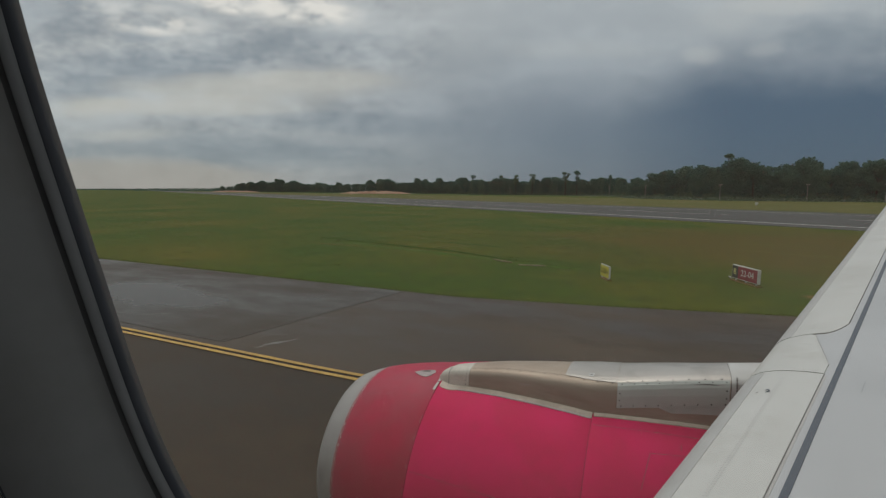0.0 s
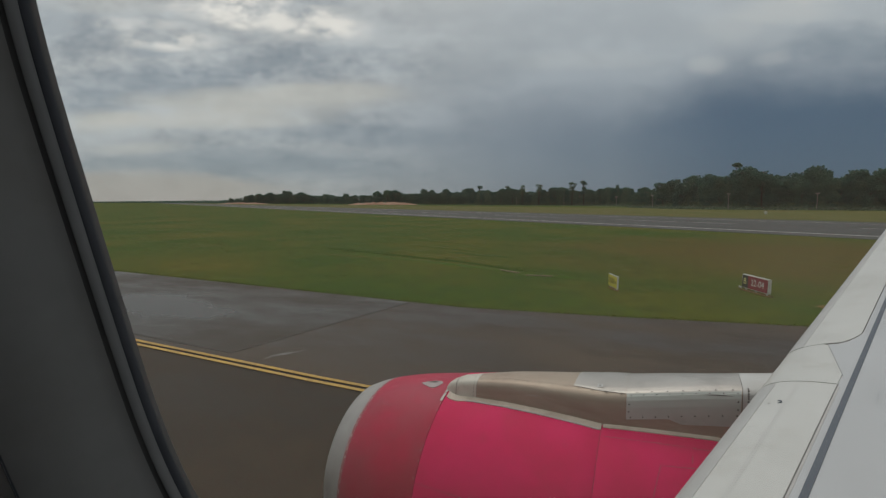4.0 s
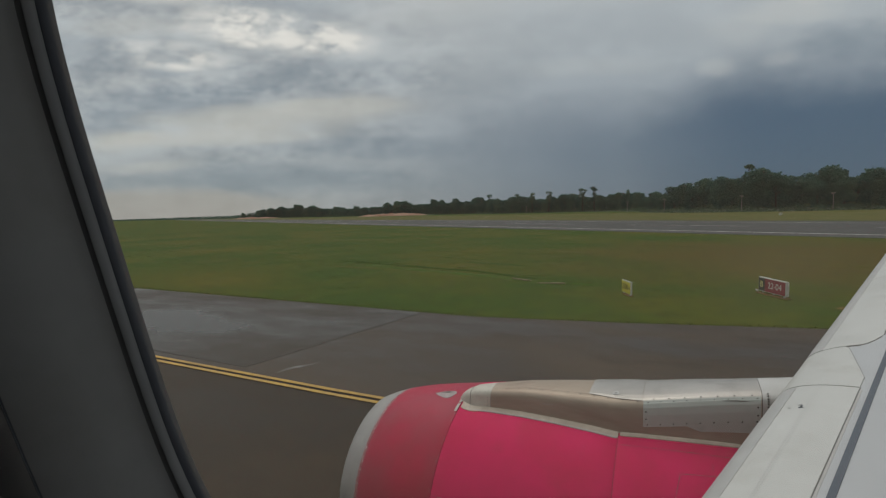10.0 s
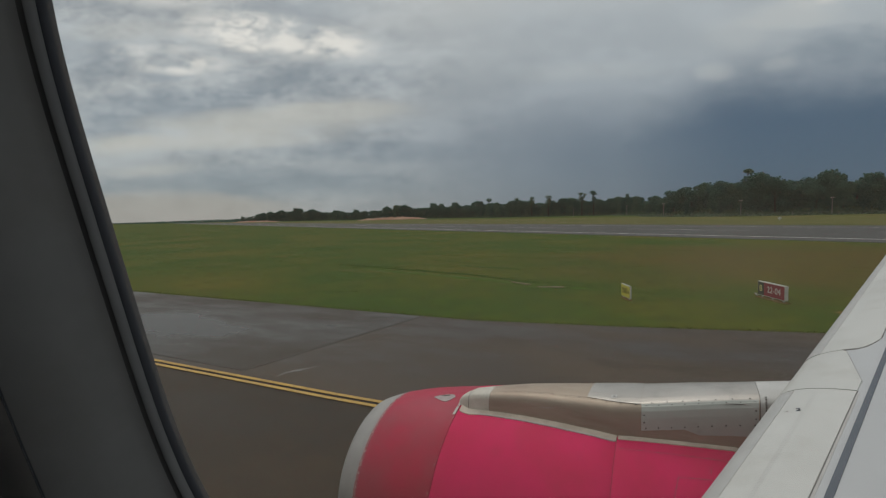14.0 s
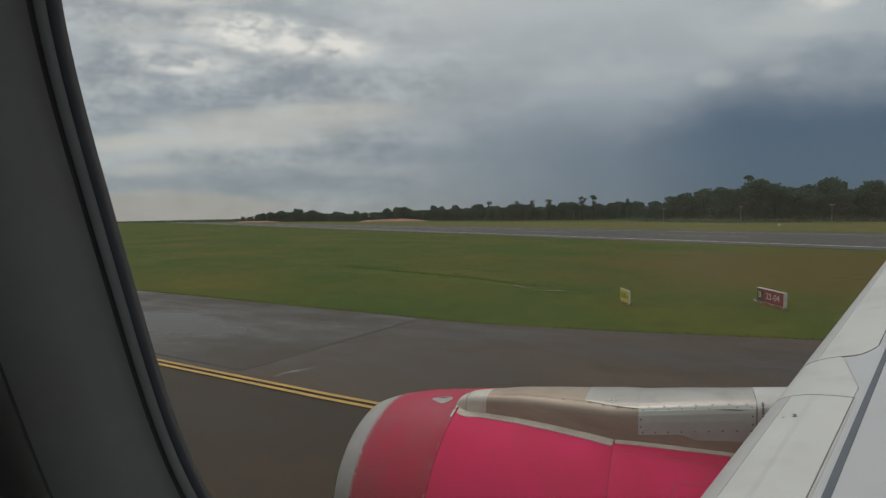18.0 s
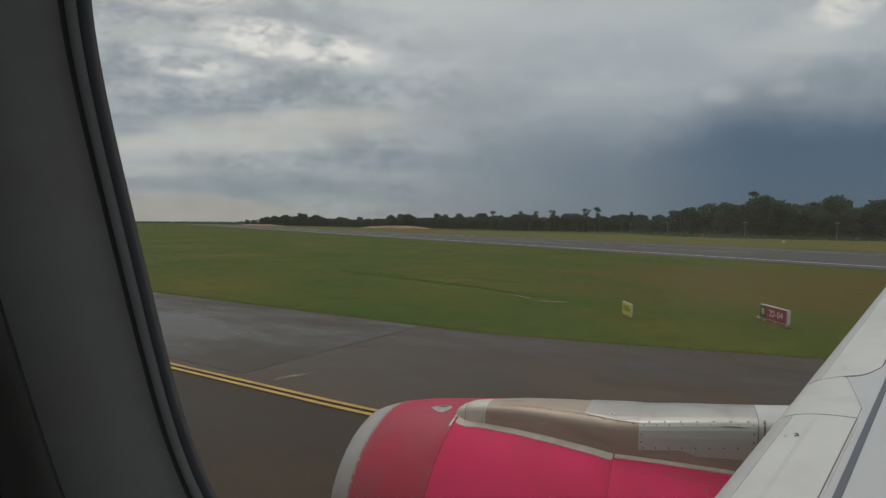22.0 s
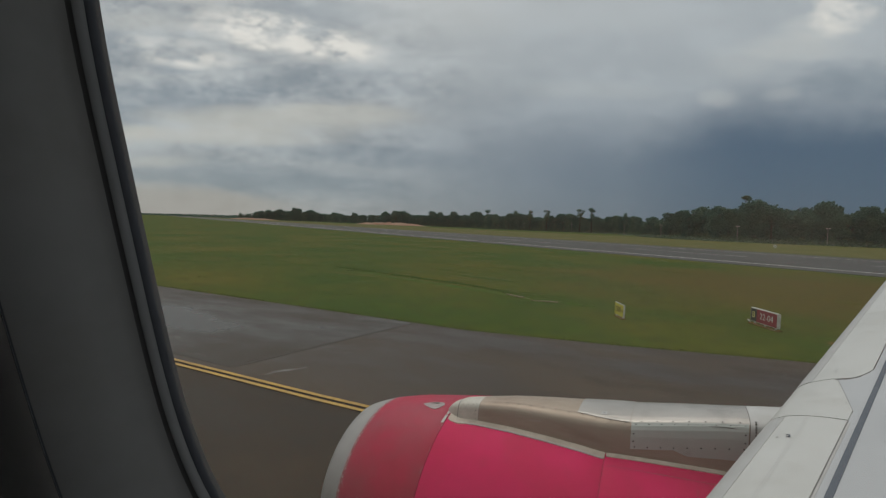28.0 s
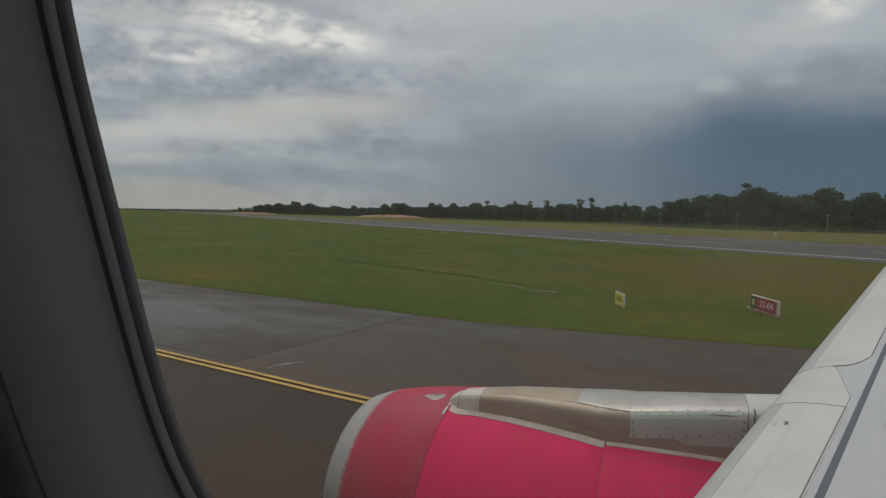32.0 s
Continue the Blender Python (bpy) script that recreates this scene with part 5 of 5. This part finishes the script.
    for i in range(25):
        x = -0.42 + 0.95 * i / 24
        y = PY_Y - float(np.interp(x, *PY_HALF)) * 1.0
        r = cowl_r(x)
        z0, z1 = (AX_Z + math.sqrt(max(r * r - (q - AX_Y) ** 2, 0)) for q in (y, y - 0.022))
        verts += [(x, y + 0.012, z0 + 0.012), (x, y - 0.006, z0 + 0.009), (x, y - 0.022, z1 + 0.005), (x, y - 0.022, z1 - 0.01)]
        if i:
            k = 4 * i - 4
            faces += [(k + j, k + j + 1, k + j + 5, k + j + 4) for j in range(3)]
    from_lists("foot_rail", verts, faces, RAIL, t, "thin dusty rail along the reverser cowl", smooth=40)
    # a small access plate in the crown, and scuffs on the side panel
    plate = pylon_skin("access_plate", -0.485, -0.445, 78.5, 82.5, GREY_PAINT, t, "small square access plate", lift=0.0055, steps=2)
    pylon_skin("latch", -0.474, -0.456, 79.8, 81.2, SCUFF, plate, "dark latch slot", lift=0.0075, steps=2)
    for x0, x1, a, slope in ((0.20, 0.38, 64.0, -14), (0.23, 0.41, 62.0, -10), (0.27, 0.40, 63.5, -26)):
        pylon_skin("scuff", x0, x1, lambda x: a + slope * (x - x0), lambda x: a + slope * (x - x0) + 1.1 * math.sin(math.pi * min(max((x - x0) / (x1 - x0), 0.04), 0.96)), SCUFF, t, "dark scuff mark", lift=0.0085, steps=10)


pylon()

# ------------------------------------------------------------------ the wing
EDGE = Vector((0.737, 4.1, 3.327))
SPAN = Vector((math.tan(radians(20.74)), 1.0, math.tan(radians(5.04))))
CS = [0, 0.004, 0.01, 0.02, 0.035, 0.06, 0.1, 0.15, 0.2, 0.26, 0.33, 0.41, 0.47, 0.5, 0.6, 0.9, 1.3, 2.0, 3.0, 4.2, 5.0]


def upper(c):
    u = min(c / 5, 1)
    return 3.0 * (0.2969 * math.sqrt(u) - 0.126 * u - 0.3516 * u * u + 0.2843 * u ** 3 - 0.1 * u ** 4) - 0.05 * c


def wing_at(k, c, lift=0.0):
    p = EDGE + SPAN * k
    d = 0.004
    slope = Vector((2 * d, 0, upper(c + d) - upper(max(c - d, 0)))) if c > d else Vector((0.15, 0, 1))
    nrm = Vector((-slope.z, 0, slope.x)).normalized()
    return p + Vector((c, 0, upper(c))) + nrm * lift


def skin(name, cs, low, high, material, parent, label="", lift=0.006, steps=40):
    """A thin plate on the wing, between two ends that depend on the place along the chord."""
    cs = [c0 + (c1 - c0) * f for c0, c1 in zip(cs, cs[1:]) for f in (0, 0.5)] + [cs[-1]]
    verts, faces = [], []
    for c in cs:
        a, b = low(c), high(c)
        for i in range(steps + 1):
            verts.append(wing_at(a + (b - a) * i / steps, c, lift))
    n = len(cs)
    for j in range(n - 1):
        for i in range(steps):
            k = j * (steps + 1) + i
            faces.append((k, k + 1, k + steps + 2, k + steps + 1))
    # turned-down rim
    rim = [j * (steps + 1) for j in range(n)] + [(n - 1) * (steps + 1) + i for i in range(1, steps + 1)] + [j * (steps + 1) + steps for j in range(n - 2, -1, -1)]
    base = len(verts)
    for v in rim:
        verts.append(Vector(verts[v]) - Vector((-0.3, 0, 1)).normalized() * (lift + 0.004))
    for i in range(len(rim) - 1):
        faces.append((rim[i], rim[i + 1], base + i + 1, base + i))
    return from_lists(name, verts, faces, material, parent, label, smooth=40)


def rivet_rows(name, places, parent, r, material, label=""):
    verts, faces = [], []
    for kk, c in places:
        k = len(verts)
        p = wing_at(kk, c, 0.0075)
        u = (wing_at(kk + 0.02, c, 0.0075) - p).normalized()
        v = (wing_at(kk, c + 0.01, 0.0075) - p).normalized()
        for i in range(6):
            a = i * math.pi / 3
            verts.append(p + (u * math.cos(a) + v * math.sin(a)) * r)
        faces.append(tuple(range(k, k + 6)))
    ob = from_lists(name, verts, faces, material, parent, label)
    ob["kind"] = "stuff"


def wing():
    verts, faces = [], []
    ks = [-4.6, -3.5, -2.6, -1.9, -1.2, -0.7, -0.3, 0.1, 0.5, 1, 2, 3.5, 5, 7, 9, 10.8]
    n = len(CS)
    for k in ks:
        chord = float(np.interp(k, [-4.6, 1.5, 10.8], [6.2, 3.9, 1.7]))
        for c in CS:
            q = c if c <= 0.6 else 0.6 + (c - 0.6) * (chord - 0.6) / 4.4
            verts.append(EDGE + SPAN * k + Vector((q, 0, upper(c))))
        for c in CS[1:-1]:
            q = c if c <= 0.6 else 0.6 + (c - 0.6) * (chord - 0.6) / 4.4
            verts.append(EDGE + SPAN * k + Vector((q, 0, -0.7 * upper(c) - 0.06 * c)))
    m = n + n - 2
    for i in range(len(ks) - 1):
        a, b = i * m, (i + 1) * m
        for j in range(n - 1):
            faces.append((a + j, b + j, b + j + 1, a + j + 1))
        low = [0] + list(range(n, m)) + [n - 1]
        for p, q in zip(low, low[1:]):
            faces.append((a + p, a + q, b + q, b + p))
    last = (len(ks) - 1) * m
    faces.append(tuple([last + j for j in range(n)] + [last + j for j in range(m - 1, n - 1, -1)]))
    t = from_lists("wing", verts, faces, WING_GREY, AIRLINER, "pale blue-grey wing with retracted white slats", smooth=40)
    root = lambda c: -0.56 - 0.37 * c
    slat_cs = [0.0, 0.01, 0.03, 0.06, 0.1, 0.16, 0.22, 0.28, 0.34, 0.405]
    skin("slat", slat_cs, lambda c: -3.9, root, WING_PAINT, t, "white retracted inboard slat")
    outer = lambda c: 0.10 if c < 0.24 else 0.10 - 0.66 * (c - 0.24) / 0.17
    skin("slat_gap_panel", slat_cs, lambda c: root(c) + 0.012, outer, WING_PAINT, t, "riveted white fairing panel above the pylon")
    start = lambda c: 0.113 if c < 0.3 else 0.113 + 0.2 * ((c - 0.3) / 0.105) ** 2
    skin("slat", slat_cs, start, lambda c: 9.8, WING_PAINT, t, "white retracted outboard slat", steps=60)
    nose = [0.0, 0.004, 0.01, 0.02, 0.04, 0.07, 0.10]
    skin("metal_leading_edge", nose, lambda c: -3.9, lambda c: -0.57 - 0.37 * c, EDGE_METAL, t, "bare metal leading edge", lift=0.0085)
    skin("metal_leading_edge", nose, lambda c: 0.115, lambda c: 9.8, EDGE_METAL, t, "bare metal leading edge", lift=0.0085, steps=60)
    # dark joints
    skin("seam", [0.0, 0.03, 0.1, 0.2, 0.3, 0.41], lambda c: root(c) - 0.004, lambda c: root(c) + 0.013, SEAM, t, lift=0.002, steps=2)
    skin("seam", [0.4055, 0.4080], lambda c: -3.9, lambda c: -0.70, SOFT_SEAM, t, lift=0.003)
    skin("slat_gap", [0.411, 0.415, 0.420], lambda c: -3.9, lambda c: -0.73, GAP_SAND, t, "sandy sealed gap behind the slat", lift=0.0015)
    skin("seam", [0.4045, 0.4095], lambda c: 0.33, lambda c: 9.8, SEAM, t, lift=0.003)
    skin("seam", [0.0, 0.03, 0.1, 0.2, 0.3, 0.40], lambda c: outer(c) - 0.004 if c < 0.25 else start(c) - 0.012, lambda c: start(c) + 0.004, SEAM, t, lift=0.002, steps=2)
    skin("seam", [0.236, 0.27, 0.31, 0.35, 0.408], lambda c: outer(c) - 0.01, lambda c: outer(c) + 0.012, SEAM, t, lift=0.002, steps=2)
    skin("walkway_stripe", [0.451, 0.480], lambda c: -4.2, lambda c: 9.0, STRIPE, t, "dark blue walkway stripe", lift=0.003)
    places = [(root(c) + 0.035, c) for c in (0.05, 0.1, 0.15, 0.2, 0.25, 0.3, 0.35)] + [(0.075, c) for c in (0.05, 0.1, 0.15, 0.2)]
    places += [(outer(c) - 0.05, c) for c in (0.27, 0.30, 0.33, 0.36, 0.385)] + [(-0.5 + 0.1 * i, 0.13) for i in range(6)]
    rivet_rows("rivets", places, t, 0.0036, BOLT, "dark rivets")
    places = [(-0.64 - 0.022 * i, 0.213) for i in range(70)] + [(-0.64 - 0.022 * i, 0.226) for i in range(70)]
    places += [(-0.85 - 0.06 * i, 0.165) for i in range(5)] + [(-1.2 - 0.05 * i, 0.13) for i in range(6)]
    rivet_rows("rivets", places, t, 0.0028, STEEL, "fine rivet rows")
    places = [(0.25 + 0.02 * i, 0.2 + 0.004 * (i % 2)) for i in range(6)] + [(-0.75 + 0.05 * i, 0.56) for i in range(4)] + [(-0.95 + 0.02 * i, 0.60) for i in range(8)]
    rivet_rows("stencil_marks", places, t, 0.0035, STRIPE, "tiny dark stencil marks")
    rivet_rows("access_hole", [(-0.95, 0.14)], t, 0.007, BOLT, "dark access hole")
    p, u, v = wing_at(-0.95, 0.19, 0.009), (wing_at(-0.90, 0.19) - wing_at(-1.0, 0.19)).normalized(), (wing_at(-0.95, 0.24) - wing_at(-0.95, 0.14)).normalized()
    w = v.cross(u).normalized()
    m4 = Matrix(((v.x, u.x, w.x, p.x), (v.y, u.y, w.y, p.y), (v.z, u.z, w.z, p.z), (0, 0, 0, 1)))
    text_mesh("slat_number", "2", 0.056, STRIPE, t, m4, 0.001, "small dark stencilled numeral")


wing()

# ------------------------------------------------------------------ the fuselage and its window
LEAN = Vector((0, -0.2, 1)).normalized()
INWARD = Vector((0, -1, -0.2)).normalized()
MID = Vector((-0.112, 0.183, 4.485))


def oval(a, b, depth, n=96, power=4.0):
    """A rounded-square loop round the window; depth counts from the pane into the cabin."""
    out = []
    for i in range(n):
        t = 2 * math.pi * i / n
        c, s = math.cos(t), math.sin(t)
        up = b * math.copysign(abs(s) ** (2 / power), s)
        out.append(MID + Vector((1, 0, 0)) * (a * math.copysign(abs(c) ** (2 / power), c) - 0.03 * up) + LEAN * up + INWARD * depth)
    return out


def square(x0, x1, z0, z1, depth, n=96):
    out = []
    for i in range(n):
        t = 2 * math.pi * i / n
        c, s = math.cos(t), math.sin(t)
        f = 1 / max(abs(c), abs(s))
        u, v = c * f, s * f
        out.append(MID + Vector((1, 0, 0)) * ((x1 if u > 0 else -x0) * u) + LEAN * ((z1 if v > 0 else -z0) * v) + INWARD * depth)
    return out


def loft(name, loops, material, parent, label="", smooth=40):
    verts = [p for l in loops for p in l]
    n = len(loops[0])
    faces = [(j * n + i, j * n + (i + 1) % n, (j + 1) * n + (i + 1) % n, (j + 1) * n + i) for j in range(len(loops) - 1) for i in range(n)]
    return from_lists(name, verts, faces, material, parent, label, smooth=smooth)


def fuselage():
    cy, cz, r = -1.70, 4.0, 2.03
    verts, faces = [], []
    xs = [-8, -7, -5, -3, -1.5, -0.62, 0.42, 1.5, 3, 5, 8, 10]
    m = 72
    for x in xs:
        for i in range(m):
            a = 2 * math.pi * i / m
            verts.append((x, cy + r * math.cos(a), cz + r * math.sin(a)))
    for i in range(len(xs) - 1):
        for j in range(m):
            if xs[i] == -0.62 and 0 <= j <= 5:
                continue
            # unseen slot opposite, left open to brighten the cabin
            if -2 < xs[i] < 1 and 31 <= j <= 33:
                continue
            faces.append((i * m + j, i * m + (j + 1) % m, (i + 1) * m + (j + 1) % m, (i + 1) * m + j))
    faces += [tuple(range(m - 1, -1, -1)), tuple(range((len(xs) - 1) * m, len(xs) * m))]
    from_lists("fuselage", verts, faces, WING_PAINT, AIRLINER, "white painted fuselage", smooth=40)
    w = thing("window_1", "cabin window with a black seal and grey plastic surround", "window", kind="structure")
    loft("outer_frame", [oval(0.20, 0.2350, -0.001), oval(0.30, 0.2950, -0.035), square(-0.6, 0.6, -0.48, 0.55, -0.05)], WING_PAINT, w)
    loft("seal", [oval(0.198, 0.233, -0.003), oval(0.1986, 0.2336, 0.0004), oval(0.1996, 0.2346, 0.0036), oval(0.2002, 0.2352, 0.0041)], RUBBER, w, "black rubber seal")
    loft("bezel", [oval(0.2001, 0.2351, 0.0041), oval(0.2007, 0.2357, 0.0056), oval(0.2018, 0.2368, 0.0088), oval(0.2024, 0.2374, 0.0092)], BEZEL, w, "thin grey bezel")
    loft("groove", [oval(0.2023, 0.2373, 0.0091), oval(0.2034, 0.2384, 0.0098), oval(0.2046, 0.2396, 0.0112)], GROOVE, w)
    loft("surround", [oval(0.2045, 0.2395, 0.0111), oval(0.2054, 0.2408, 0.0135), oval(0.2066, 0.2416, 0.0180), oval(0.208, 0.243, 0.032), oval(0.212, 0.247, 0.055), oval(0.217, 0.252, 0.066)], CABIN, w, "grey moulded plastic surround")
    loft("surround_rim", [oval(0.217, 0.2520, 0.0655), oval(0.2174, 0.2524, 0.0665), oval(0.2178, 0.2528, 0.0672)], RUBBER, w)
    loft("sidewall", [oval(0.2175, 0.2525, 0.0668), oval(0.225, 0.2600, 0.072, power=3.8), oval(0.25, 0.2850, 0.075, power=3.6), square(-2.2, 2.2, -0.84, 0.68, 0.076)], CABIN_DARK, w, "dim cabin sidewall")
    pane = from_lists("pane", oval(0.20, 0.2350, 0.0), [tuple(range(96))], ACRYLIC, w, "lightly scratched acrylic pane")
    pane.visible_shadow = False
    for name, dims in (("cabin_floor", (-2.3, 2.1, -3.2, 0.2, 3.25, 3.3)), ("cabin_ceiling", (-2.3, 2.1, -3.2, -0.01, 5.14, 5.17)), ("cabin_wall", (-2.3, 2.1, -3.25, -3.2, 3.25, 4.36)), ("cabin_wall", (-2.3, 2.1, -3.25, -3.2, 4.70, 5.17)),
                       ("cabin_dado", (-2.3, 2.1, 0.17, 0.2, 3.25, 3.66)), ("cabin_ledge", (-2.3, 2.1, 0.16, 0.285, 3.64, 3.68))):
        tagged(part(name, boxed(*dims), CABIN_DARK), "plain dim cabin lining", "cabin lining", kind="structure")
    # piers between windows of the other side, unseen and added for daylight inside
    edges = [-2.3] + [e for x in (-1.35, -0.82, -0.29, 0.24, 0.77) for e in (x - 0.12, x + 0.12)] + [2.1]
    for x0, x1 in zip(edges[::2], edges[1::2]):
        tagged(part("cabin_wall", boxed(x0, x1, -3.25, -3.2, 4.36, 4.70), CABIN_DARK), "plain dim cabin lining", "cabin lining", kind="structure")
    shape = [(-3.25, 3.25), (0.2, 3.25), (0.28, 3.66), (-0.02, 5.17), (-3.25, 5.17)]
    for x in (-2.3, 2.05):
        verts = [(x, y, z) for y, z in shape] + [(x + 0.03, y, z) for y, z in shape]
        faces = [(0, 1, 2, 3, 4), (9, 8, 7, 6, 5)] + [(i, (i + 1) % 5, (i + 1) % 5 + 5, i + 5) for i in range(5)]
        tagged(from_lists("cabin_partition", verts, faces, CABIN_DARK), "plain dim cabin partition", "cabin lining", kind="structure")


fuselage()


def landing_gear(x, y, top, wheel_r):
    leg = part("landing_gear", tube(bmesh.new(), (x, y, wheel_r), (x, y, top), 0.11, 0.15, 14), STEEL, AIRLINER, "steel landing gear leg", smooth=40)
    part("axle", tube(bmesh.new(), (x, y - 0.42, wheel_r), (x, y + 0.42, wheel_r), 0.07, 0.07), STEEL, leg, smooth=40)
    for side in (-0.42, 0.42):
        bm = bmesh.new()
        tube(bm, (x, y + side - 0.17, wheel_r), (x, y + side + 0.17, wheel_r), wheel_r - 0.012, wheel_r - 0.012, 40)
        bmesh.ops.bevel(bm, geom=[e for e in bm.edges if len(e.link_faces) == 2 and e.calc_face_angle(0) > 1.2], offset=0.07, segments=3, affect="EDGES")
        part("tyre", bm, RUBBER, leg, "black tyre", smooth=40)
        part("rim", tube(bmesh.new(), (x, y + side - 0.175, wheel_r), (x, y + side + 0.175, wheel_r), wheel_r * 0.5, wheel_r * 0.5, 24), LIP_METAL, leg, smooth=40)


landing_gear(3.4, 2.1, 2.95, 0.58)
landing_gear(3.4, -5.4, 2.95, 0.58)
landing_gear(-7.2, -1.70, 2.4, 0.38)
